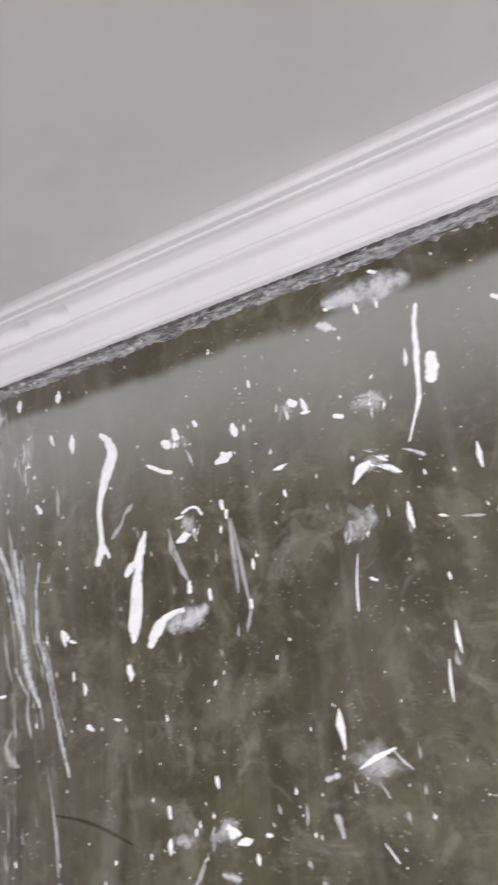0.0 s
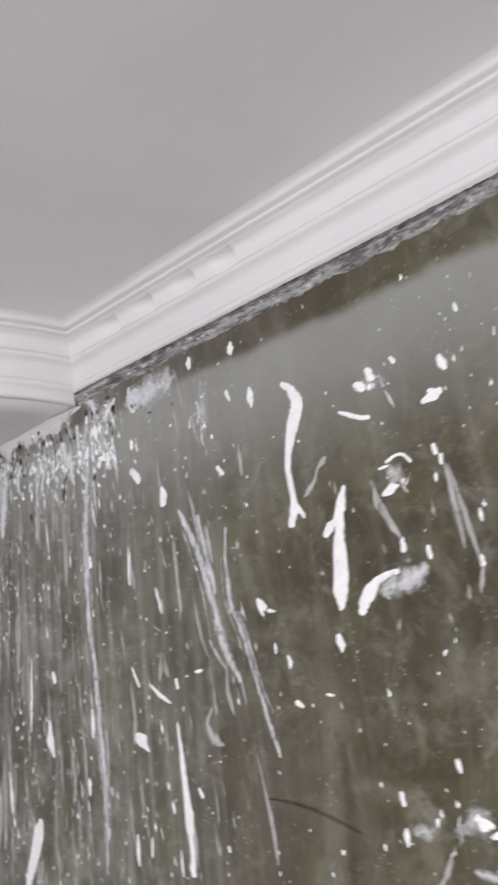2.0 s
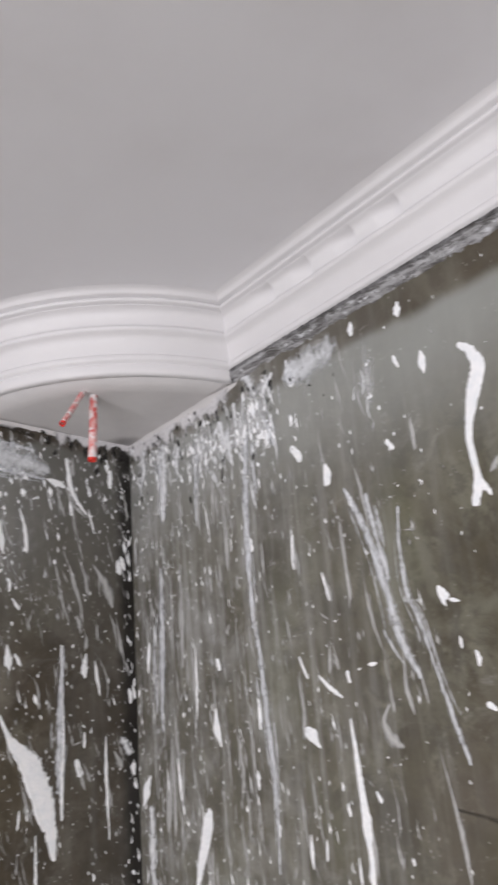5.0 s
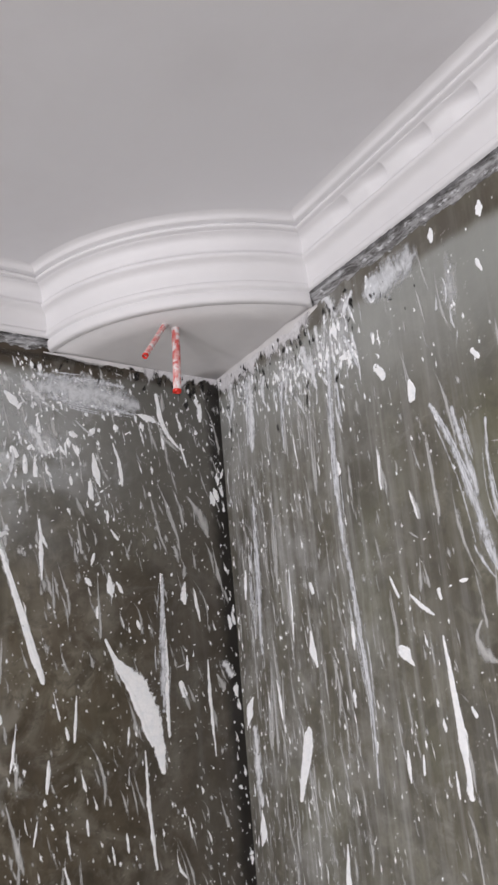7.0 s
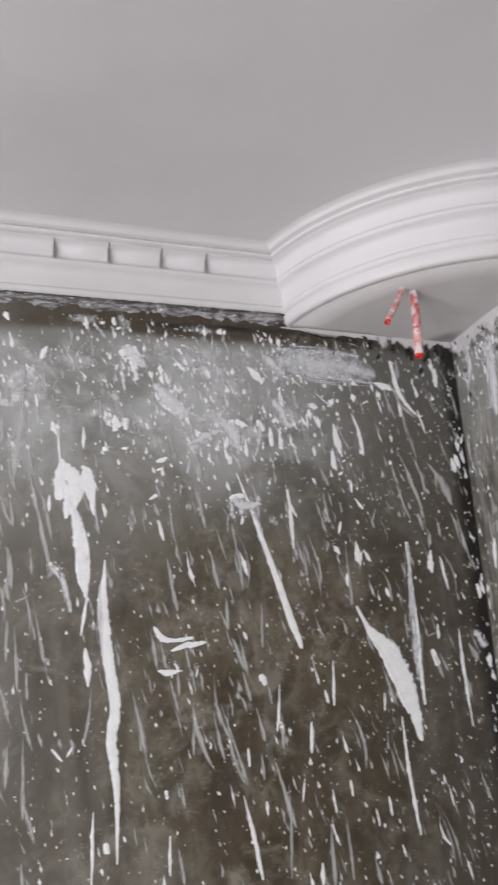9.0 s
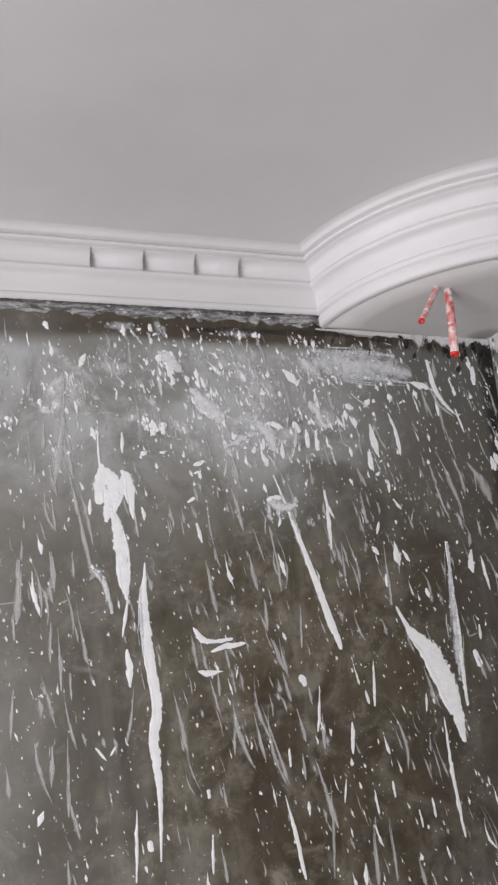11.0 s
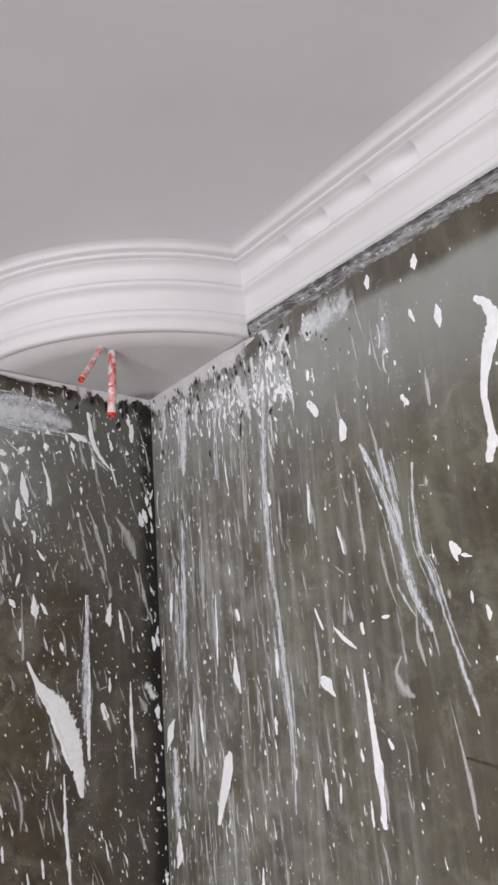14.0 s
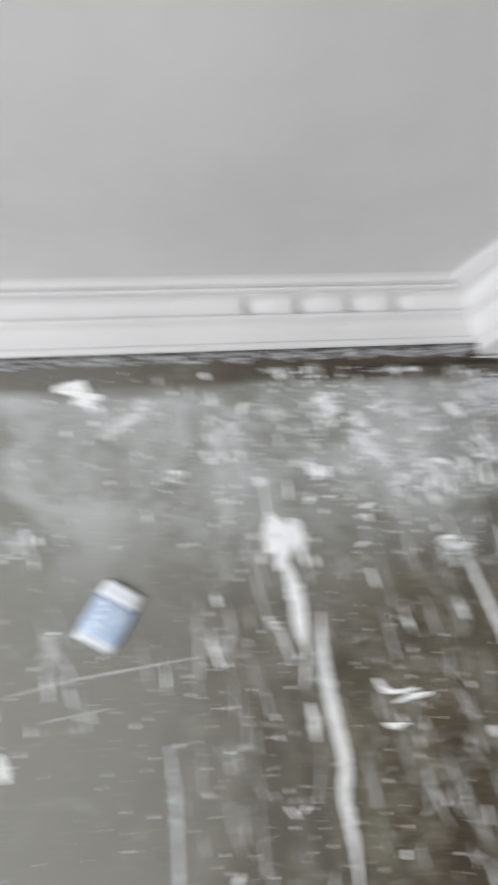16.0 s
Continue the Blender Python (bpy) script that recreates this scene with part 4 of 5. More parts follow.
splash(WEST, (0.378, 2.328, 0.0061), (0.376, 2.297, 0.0121), (0.375, 2.274, 0.006))
splash(WEST, (0.421, 2.265, 0.0138), (0.415, 2.253, 0.0124))
splash(WEST, (0.401, 2.255, 0.0089), (0.401, 2.225, 0.0122))
splash(WEST, (0.384, 2.245, 0.0099), (0.381, 2.22, 0.0123))
splash(WEST, (0.329, 2.282, 0.006), (0.328, 2.256, 0.006))
splash(WEST, (0.316, 2.28, 0.0088), (0.306, 2.26, 0.0103))
splash(WEST, (0.287, 2.215, 0.0075), (0.285, 2.185, 0.0112))
splash(WEST, (0.322, 2.222, 0.0089), (0.32, 2.208, 0.0101))
film(WEST, (0.312, 2.185, 0.0142), (0.299, 2.155, 0.0085))
splash(WEST, (0.255, 2.164, 0.006), (0.255, 2.143, 0.0095))
splash(WEST, (0.249, 2.13, 0.0074), (0.236, 2.113, 0.0089))
film(WEST, (0.278, 2.056, 0.0048), (0.277, 2.008, 0.0059), (0.275, 1.951, 0.007))
splash(WEST, (0.299, 2.048, 0.0114), (0.29, 2.036, 0.0114))
splash(WEST, (0.243, 2.04, 0.0072), (0.232, 2.022, 0.0101))
splash(WEST, (0.107, 2.035, 0.0097), (0.114, 2.006, 0.0168))
splash(WEST, (0.088, 2.019, 0.0069), (0.084, 1.989, 0.0096), (0.08, 1.965, 0.0055))
film(WEST, (0.152, 2.216, 0.0075), (0.134, 2.174, 0.0089), (0.115, 2.111, 0.0074))
film(WEST, (0.09, 2.194, 0.022), (0.065, 2.162, 0.0252), (0.051, 2.12, 0.0188))
splash(WEST, (0.037, 2.205, 0.0119), (0.032, 2.181, 0.0163))
splash(WEST, (0.145, 2.389, 0.0095), (0.139, 2.345, 0.0125), (0.126, 2.313, 0.0109), (0.105, 2.291, 0.0078))
splash(WEST, (0.139, 2.323, 0.0084), (0.135, 2.285, 0.0112))
film(WEST, (0.166, 2.323, 0.0062), (0.149, 2.28, 0.0077))
splash(WEST, (0.099, 2.297, 0.0061), (0.093, 2.275, 0.0076), (0.087, 2.253, 0.006))
splash(WEST, (0.282, 2.09, 0.0062), (0.288, 2.071, 0.0087))
film(WEST, (0.311, 2.145, 0.0049), (0.306, 2.091, 0.0073))
film(WEST, (0.357, 2.059, 0.0046), (0.355, 2.002, 0.008))
film(WEST, (0.331, 2.034, 0.0046), (0.329, 1.991, 0.0057))
splash(WEST, (0.207, 1.973, 0.0081), (0.203, 1.959, 0.0107))
splash(WEST, (0.28, 2, 0.0104), (0.28, 1.982, 0.0103))
film(WEST, (0.832, 1.958, 0.0066), (0.833, 1.934, 0.0082), (0.833, 1.903, 0.0041))
film(WEST, (0.822, 1.95, 0.0034), (0.819, 1.901, 0.0076), (0.818, 1.862, 0.0042))
film(WEST, (0.806, 1.885, 0.0051), (0.804, 1.849, 0.0051))
film(WEST, (0.885, 1.974, 0.0066), (0.883, 1.938, 0.0057))
film(WEST, (0.884, 1.868, 0.0097), (0.886, 1.837, 0.0081), (0.887, 1.804, 0.004))
film(WEST, (0.832, 1.787, 0.0079), (0.832, 1.764, 0.0102), (0.833, 1.735, 0.0047))
splash(WEST, (0.844, 1.704, 0.0058), (0.848, 1.696, 0.0116), (0.851, 1.687, 0.0058))
film(WEST, (0.812, 1.638, 0.0063), (0.81, 1.605, 0.0071))
splash(WEST, (0.609, 1.701, 0.007), (0.608, 1.693, 0.007))
film(WEST, (0.586, 1.709, 0.006), (0.584, 1.69, 0.009), (0.581, 1.674, 0.004))
film(WEST, (0.594, 1.622, 0.0077), (0.588, 1.577, 0.0086))
film(WEST, (0.564, 1.783, 0.0055), (0.565, 1.746, 0.0064))
film(WEST, (0.584, 1.867, 0.0078), (0.583, 1.833, 0.0058))
film(WEST, (0.562, 1.869, 0.0062), (0.557, 1.835, 0.0062))
film(WEST, (0.51, 1.951, 0.0074), (0.498, 1.924, 0.0074))
film(WEST, (0.494, 1.911, 0.0072), (0.484, 1.884, 0.0096), (0.476, 1.862, 0.0072))
film(WEST, (0.479, 1.858, 0.0069), (0.469, 1.815, 0.0091))
film(WEST, (0.46, 1.801, 0.009), (0.453, 1.771, 0.0113), (0.45, 1.753, 0.0067))
film(WEST, (0.457, 1.735, 0.0061), (0.455, 1.698, 0.0081))
film(WEST, (0.435, 1.72, 0.0091), (0.426, 1.686, 0.0136), (0.414, 1.641, 0.0113), (0.409, 1.624, 0.0068))
splash(WEST, (0.419, 1.832, 0.0029), (0.424, 1.785, 0.0078), (0.428, 1.765, 0.0058))
film(WEST, (0.419, 1.789, 0.0082), (0.419, 1.739, 0.0061))
splash(WEST, (0.34, 1.817, 0.0059), (0.336, 1.798, 0.0083))
splash(WEST, (0.316, 1.745, 0.0048), (0.309, 1.719, 0.0085))
splash(WEST, (0.309, 1.677, 0.0067), (0.307, 1.655, 0.0078))
splash(WEST, (0.388, 1.69, 0.004), (0.394, 1.658, 0.005))
splash(WEST, (0.342, 1.668, 0.0044), (0.338, 1.635, 0.0066))
film(WEST, (0.35, 1.62, 0.0051), (0.35, 1.573, 0.0091), (0.351, 1.535, 0.01))
splash(WEST, (0.37, 1.568, 0.0059), (0.371, 1.538, 0.0117))
film(WEST, (0.322, 1.625, 0.0043), (0.32, 1.584, 0.0074), (0.319, 1.537, 0.0063))
film(WEST, (0.279, 1.562, 0.0069), (0.271, 1.523, 0.0103))
splash(WEST, (0.454, 1.666, 0.0059), (0.453, 1.648, 0.0079))
splash(WEST, (0.268, 1.63, 0.0057), (0.265, 1.605, 0.0068))
splash(WEST, (0.243, 1.644, 0.0058), (0.24, 1.617, 0.008))
splash(WEST, (0.227, 1.571, 0.0049), (0.223, 1.554, 0.0061))
splash(WEST, (0.231, 1.802, 0.0054), (0.234, 1.776, 0.0064))
film(WEST, (0.234, 1.741, 0.0056), (0.235, 1.715, 0.0066))
splash(WEST, (0.112, 1.906, 0.0074), (0.113, 1.883, 0.0098))
splash(WEST, (0.127, 1.862, 0.0121), (0.122, 1.842, 0.0174))
film(WEST, (0.114, 1.857, 0.0085), (0.102, 1.828, 0.0085))
splash(WEST, (0.028, 2.212, 0.0116), (0.021, 2.189, 0.0149))
splash(WEST, (0.009, 1.976, 0.0093), (0.005, 1.955, 0.0123))
splash(WEST, (-0.019, 1.829, 0.0111), (-0.011, 1.794, 0.0137))
smear(WEST, (0.032, 1.885, 0.0163), (0.021, 1.869, 0.0197))
splash(NORTH, (0.041, 1.637, 0.0134), (0.043, 1.605, 0.0287), (0.033, 1.583, 0.0193))
splash(NORTH, (0.201, 2.033, 0.0069), (0.198, 1.963, 0.0102), (0.196, 1.917, 0.0067))
film(NORTH, (0.113, 1.871, 0.0091), (0.099, 1.749, 0.0164))
film(NORTH, (0.152, 1.871, 0.0086), (0.14, 1.779, 0.0121))
film(NORTH, (0.129, 2.341, 0.0245), (0.122, 2.277, 0.0201))
splash(NORTH, (0.469, 2.165, 0.006), (0.464, 2.117, 0.0084))
splash(NORTH, (0.492, 2.289, 0.0113), (0.503, 2.272, 0.0165))
splash(NORTH, (0.262, 2.003, 0.0118), (0.266, 1.992, 0.0151))
splash(NORTH, (0.288, 1.627, 0.0083), (0.282, 1.577, 0.0167), (0.278, 1.548, 0.014))
film(NORTH, (0.364, 2.211, 0.0237), (0.362, 2.113, 0.02), (0.364, 2.035, 0.0139))
film(NORTH, (0.378, 1.934, 0.0094), (0.38, 1.863, 0.0119), (0.384, 1.798, 0.0077))
film(NORTH, (0.91, 2.165, 0.0093), (0.925, 2.116, 0.0101), (0.937, 2.091, 0.0077))
film(NORTH, (1.01, 2.16, 0.008), (1.017, 2.114, 0.0088), (1.026, 2.042, 0.0056))
film(NORTH, (0.834, 2.2, 0.0131), (0.85, 2.213, 0.0105))
splash(NORTH, (0.931, 2.303, 0.0115), (0.936, 2.293, 0.0126))
splash(NORTH, (0.916, 2.29, 0.0103), (0.92, 2.283, 0.0103))
splash(NORTH, (0.964, 2.308, 0.0075), (0.967, 2.302, 0.0088))
splash(NORTH, (1.023, 2.285, 0.0092), (1.027, 2.273, 0.008))
splash(NORTH, (1.056, 2.343, 0.0061), (1.057, 2.332, 0.007))
splash(NORTH, (0.939, 2.084, 0.0071), (0.936, 2.077, 0.0071))
splash(NORTH, (1.027, 2.052, 0.007), (1.027, 2.045, 0.0078))
film(NORTH, (1.028, 2.042, 0.0057), (1.019, 2.022, 0.0057))
splash(NORTH, (0.974, 1.795, 0.0109), (0.981, 1.791, 0.0081))
splash(NORTH, (1.003, 1.768, 0.0059), (1.004, 1.76, 0.0067))
splash(NORTH, (0.883, 1.821, 0.0065), (0.884, 1.812, 0.0074))
splash(NORTH, (0.955, 1.854, 0.0054), (0.957, 1.842, 0.0062))
splash(NORTH, (0.715, 2.054, 0.0094), (0.723, 2.044, 0.0132))
splash(NORTH, (0.752, 1.98, 0.008), (0.755, 1.968, 0.0091))
splash(NORTH, (0.804, 1.93, 0.008), (0.814, 1.928, 0.0063))
splash(NORTH, (0.83, 1.995, 0.0086), (0.833, 1.981, 0.0107))
patch(NORTH, (1.104, 1.845, 0.0107), (1.115, 1.848, 0.0092))
patch(NORTH, (1.109, 1.805, 0.013), (1.113, 1.789, 0.0113))

splash(WEST, (0.752, 2.193, 0.0126), (0.751, 2.178, 0.0358), (0.754, 2.160, 0.0411), (0.756, 2.142, 0.0285))
splash(WEST, (0.744, 2.182, 0.0251), (0.735, 2.169, 0.0394), (0.737, 2.147, 0.0446), (0.743, 2.125, 0.0302), (0.747, 2.108, 0.0106))
splash(WEST, (0.720, 2.184, 0.0090), (0.711, 2.175, 0.0234), (0.709, 2.155, 0.0215), (0.707, 2.129, 0.0143), (0.705, 2.110, 0.0062))
splash(WEST, (0.721, 2.175, 0.0162), (0.723, 2.155, 0.0179), (0.727, 2.133, 0.0143))
splash(WEST, (0.757, 2.259, 0.0018), (0.757, 2.227, 0.0045), (0.755, 2.195, 0.0090))
splash(WEST, (0.736, 2.116, 0.0160), (0.730, 2.094, 0.0266), (0.726, 2.060, 0.0318), (0.722, 2.026, 0.0282), (0.721, 2.009, 0.0229), (0.720, 1.988, 0.0088))
splash(WEST, (0.718, 1.991, 0.0053), (0.722, 1.959, 0.0079), (0.728, 1.931, 0.0053))
splash(WEST, (0.771, 2.140, 0.0071), (0.772, 2.121, 0.0071), (0.773, 2.116, 0.0035))
splash(WEST, (0.690, 2.039, 0.0027), (0.691, 2.016, 0.0089), (0.695, 1.983, 0.0194), (0.692, 1.933, 0.0247), (0.687, 1.884, 0.0230), (0.680, 1.843, 0.0231), (0.680, 1.812, 0.0213), (0.688, 1.782, 0.0232), (0.685, 1.759, 0.0232), (0.681, 1.720, 0.0144), (0.681, 1.676, 0.0091), (0.683, 1.618, 0.0037))
splash(WEST, (0.652, 2.377, 0.0209), (0.639, 2.385, 0.0286), (0.632, 2.369, 0.0323), (0.636, 2.349, 0.0132))
splash(WEST, (0.536, 2.248, 0.0047), (0.526, 2.243, 0.0066))
splash(WEST, (0.669, 2.268, 0.0147), (0.667, 2.255, 0.0165), (0.672, 2.243, 0.0055))
splash(WEST, (0.652, 2.261, 0.0148), (0.652, 2.249, 0.0110))
splash(WEST, (0.685, 2.265, 0.0073), (0.679, 2.258, 0.0110))
smear(WEST, (0.699, 2.000, 0.0053), (0.699, 1.942, 0.0106), (0.698, 1.901, 0.0053))
smear(WEST, (0.703, 2.120, 0.0071), (0.701, 2.094, 0.0071), (0.698, 2.081, 0.0036))
smear(WEST, (0.754, 2.019, 0.0123), (0.749, 1.994, 0.0176), (0.743, 1.969, 0.0105))
smear(NORTH, (0.115, 2.391, 0.0219), (0.117, 2.347, 0.0325), (0.118, 2.298, 0.0279), (0.115, 2.262, 0.0107))
smear(NORTH, (0.057, 2.403, 0.0249), (0.056, 2.369, 0.0270), (0.047, 2.344, 0.0090))
smear(NORTH, (0.178, 2.378, 0.0210), (0.168, 2.357, 0.0232), (0.179, 2.330, 0.0083))
smear(NORTH, (0.325, 2.358, 0.0326), (0.333, 2.336, 0.0228), (0.339, 2.309, 0.0075))
smear(NORTH, (0.312, 2.383, 0.0253), (0.324, 2.349, 0.0287))
smear(NORTH, (0.425, 2.364, 0.0145), (0.438, 2.331, 0.0178), (0.448, 2.307, 0.0070))
smear(NORTH, (0.392, 2.322, 0.0183), (0.392, 2.285, 0.0127), (0.395, 2.247, 0.0054))
smear(NORTH, (0.383, 2.454, 0.0248), (0.401, 2.427, 0.0280), (0.411, 2.399, 0.0147))
smear(NORTH, (0.452, 2.422, 0.0181), (0.434, 2.405, 0.0200))
smear(NORTH, (0.353, 2.404, 0.0172), (0.355, 2.373, 0.0151))
smear(NORTH, (0.237, 2.350, 0.0202), (0.227, 2.301, 0.0121), (0.225, 2.241, 0.0100))
splash(NORTH, (0.114, 2.331, 0.0130), (0.117, 2.287, 0.0214), (0.117, 2.261, 0.0085))
splash(NORTH, (0.306, 2.367, 0.0156), (0.326, 2.351, 0.0192), (0.333, 2.333, 0.0076))
splash(NORTH, (0.445, 2.334, 0.0053), (0.447, 2.319, 0.0079), (0.451, 2.306, 0.0035))
splash(NORTH, (0.391, 2.271, 0.0036), (0.394, 2.251, 0.0045))


# ---- fine spatter: too many and too small to count ----
def drop(wall, rng, top, way, reach, w, height, verts, faces, cover):
    """A drawn-out drop: a thread above, a belly further down and a blunt or drawn tip."""
    base, k = len(verts), 8
    (s, z), (ux, uz) = top, way
    belly, sharp, bend = rng.uniform(0.4, 0.85), rng.uniform(0.7, 1.9), rng.gauss(0, 0.06) * reach
    blunt = rng.choice((0.5, 0.5, 1.0, 1.6))
    for i in range(k):
        f = i / (k - 1)
        wide = max(0.1, (f / belly) ** sharp) if f < belly else max(0.06, (1 - (f - belly) / (1 - belly)) ** blunt)
        off = bend * 4 * f * (1 - f)
        cs, cz = s + ux * reach * f - uz * off, z + uz * reach * f + ux * off
        for side in (-1, 0, 1):
            over = side * w * 0.56 * wide * rng.uniform(0.65, 1.3)
            rise = 0.0005 + min(height, w * 0.3) * wide if side == 0 else 0.0004
            verts.append(wall.at(max(cs - uz * over, 0.001), min(cz + ux * over, 2.445), rise))
            cover.append((0.95 if side == 0 else 0.12) * (0.75 if i in (0, k - 1) else 1.0))
    for i in range(k - 1):
        for j in (0, 1):
            q = (base + i * 3 + j, base + i * 3 + j + 1, base + i * 3 + j + 4, base + i * 3 + j + 3)
            faces.append(q if wall.sign > 0 else q[::-1])


def blot(wall, rng, centre, way, r, w, height, verts, faces, cover):
    """A small uneven spot."""
    base, k = len(verts), 12
    (cs, cz), (ux, uz) = centre, way
    fat = rng.uniform(-0.25, 0.45)
    for i in range(k):
        a = 2 * math.pi * i / k
        lead = math.cos(a) * r * rng.uniform(0.7, 1.3)
        over = math.sin(a) * w / 2 * rng.uniform(0.55, 1.3) * (1 + fat * math.cos(a)) * (0.3 + 0.7 * abs(math.sin(a)))
        verts.append(wall.at(max(cs + ux * lead - uz * over, 0.001), min(cz + uz * lead + ux * over, 2.445), 0.0004))
        cover.append(0.12)
    verts.append(wall.at(cs + ux * r * 0.2, cz + uz * r * 0.2, 0.0005 + min(height, w * 0.3)))
    cover.append(0.95)
    for i in range(k):
        q = (base + i, base + (i + 1) % k, base + k)
        faces.append(q if wall.sign < 0 else q[::-1])


def spatter(wall, seed, count, place, mat, name, label, size, stretch, height):
    rng = random.Random(seed)
    verts, faces, cover = [], [], []
    done = tries = 0
    while done < count and tries < count * 30:
        tries += 1
        s, z = rng.uniform(0.004, 1.75), rng.uniform(1.36, 2.44)
        chance, lean, long = place(s, z)
        if rng.random() > chance:
            continue
        w = size * min(2.2, math.exp(rng.gauss(0, 0.62)))
        run = min(w, size * 1.6) * (1 + stretch * long * rng.random() ** 2)
        lean += rng.gauss(0, 0.05 if long > 0.95 else 0.12)
        if long < 0.95 and rng.random() < 0.12:
            lean = rng.uniform(-1.5, 1.5)
        ds, dz = math.sin(lean) * run, -math.cos(lean) * run
        if z + dz < 1.34 or s + ds < 0.003:
            continue
        ux, uz = math.sin(lean), -math.cos(lean)
        reach = math.hypot(ds, dz)
        if reach > 1.7 * w:
            drop(wall, rng, (s, z), (ux, uz), reach, w, height, verts, faces, cover)
        else:
            blot(wall, rng, (s + ds / 2, z + dz / 2), (ux, uz), (reach + w) / 2, w, height, verts, faces, cover)
        done += 1
    ob = link_mesh(name, verts, faces, mat, wall.ob, cover=cover)
    return tagged(ob, label, kind="stuff")


def north_dots(s, z):
    near = max(0.0, 1 - s / 0.75)
    clump = 0.5 + noise.noise(Vector((s * 9, z * 7, 4.0)))
    return (0.22 + 0.78 * near ** 1.2) * (0.35 + 0.9 * max(clump, 0)), 0.10, 0.4 + near


def north_runs(s, z):
    near = max(0.0, 1 - s / 0.72)
    clump = 0.5 + 0.9 * noise.noise(Vector((s * 26, z * 2.0, 1.0)))
    return near ** 0.8 * max(clump, 0.05), 0.06 + 0.12 * s, 1.0


def west_dots(s, z):
    clump = 0.5 + noise.noise(Vector((s * 8, z * 6, 14.0)))
    corner = 1.4 if s < 0.1 else 1.0
    far = max(0.12, 1 - max(0, s - 0.85) * 2.5)
    return min(1, (0.3 + 0.75 * max(clump, 0)) * corner * far), -0.24, 0.7


def west_runs(s, z):
    clump = 0.5 + 0.9 * noise.noise(Vector((s * 16, z * 3.0, 21.0)))
    far = max(0.08, 1 - max(0, s - 0.85) * 2.5)
    return max(clump, 0.1) * far * (1.0 if z < 2.3 else 0.5), -0.26 + 0.05 * s, 1.0


def west_clots(s, z):
    high = max(0.0, min(1.0, (z - 2.12) / 0.2)) * max(0.05, 1 - abs(s - 0.42) / 0.55)
    clump = 0.4 + 1.1 * noise.noise(Vector((s * 7, z * 7, 31.0)))
    return high * max(clump, 0), -0.2, 0.7


def corner_clots(s, z):
    high = max(0.0, min(1.0, (z - 2.30) / 0.08)) * max(0.0, 1 - s / 0.60)
    return high, 0.05, 0.8


def corner_edge(s, z):
    return max(0.0, 1 - s / 0.035), -0.05, 0.8


def north_mould(s, z):
    return max(0.0, min(1.0, (z - 2.34) / 0.07)) * max(0.0, 1 - s / 0.62), 0.1, 0.5


def joint_mould(s, z):
    return max(0.0, min(1.0, (z - 2.395) / 0.03)) * max(0.0, 1 - s / 0.42), 0.3, 0.5


spatter(NORTH, 11, 800, north_dots, LIME, "plaster_specks", "fine white plaster specks on the wall", 0.0023, 5.0, 0.0008)
spatter(NORTH, 21, 420, north_dots, FILM, "plaster_specks", "faint grey plaster specks on the wall", 0.0050, 5.0, 0.0005)
spatter(NORTH, 12, 460, north_runs, FILM, "plaster_runs", "thin milky plaster runs on the wall", 0.0070, 13.0, 0.0005)
spatter(NORTH, 27, 420, north_runs, FILM, "plaster_runs", "short milky plaster runs on the wall", 0.0046, 8.0, 0.0005)
spatter(NORTH, 28, 110, north_runs, LIME, "plaster_runs", "short white plaster runs on the wall", 0.0023, 9.0, 0.0008)
spatter(NORTH, 13, 50, north_runs, LIME, "plaster_runs", "white plaster runs on the wall", 0.0026, 18.0, 0.0008)
spatter(NORTH, 18, 110, corner_clots, LIME, "plaster_clots", "white plaster clots under the corner board", 0.0050, 2.4, 0.003)
spatter(NORTH, 23, 240, north_mould, MOULD, "mould_spots", "black mould spots along the top of the wall", 0.0065, 1.6, 0.0035)
spatter(WEST, 31, 1500, west_dots, LIME, "plaster_specks", "pinhead white plaster specks on the wall", 0.0012, 4.0, 0.0005)
spatter(NORTH, 32, 800, north_dots, LIME, "plaster_specks", "pinhead white plaster specks on the wall", 0.0012, 4.0, 0.0005)
spatter(WEST, 15, 1000, west_dots, LIME, "plaster_specks", "fine white plaster specks on the wall", 0.0021, 6.0, 0.0008)
spatter(WEST, 22, 420, west_dots, FILM, "plaster_specks", "faint grey plaster specks on the wall", 0.0050, 6.0, 0.0005)
spatter(WEST, 16, 280, west_runs, FILM, "plaster_runs", "thin milky plaster runs on the wall", 0.0070, 11.0, 0.0005)
spatter(WEST, 17, 130, west_runs, LIME, "plaster_runs", "white plaster runs on the wall", 0.0038, 11.0, 0.0008)
spatter(WEST, 20, 120, west_clots, LIME, "plaster_clots", "white plaster clots splashed below the cornice", 0.0056, 2.6, 0.002)
spatter(WEST, 24, 260, joint_mould, MOULD, "mould_spots", "black mould spots along the top of the wall", 0.011, 1.4, 0.0012)
spatter(WEST, 25, 150, corner_edge, LIME, "plaster_clots", "white plaster clots along the corner of the room", 0.0045, 3.5, 0.0015)
spatter(NORTH, 26, 110, corner_edge, LIME, "plaster_clots", "white plaster clots along the corner of the room", 0.0045, 3.5, 0.0015)


# ---- splats: dense clusters of drops over a thin veil ----
VEIL = thin_coat("lime_veil", (0.70, 0.71, 0.715), 0.40, 0.74, 0.75, (42, 42, 24), 0.3)
JOINT = thin_coat("joint_filler", (0.70, 0.69, 0.70), 0.33, 0.52, 0.97, (60, 60, 26), 0.3)


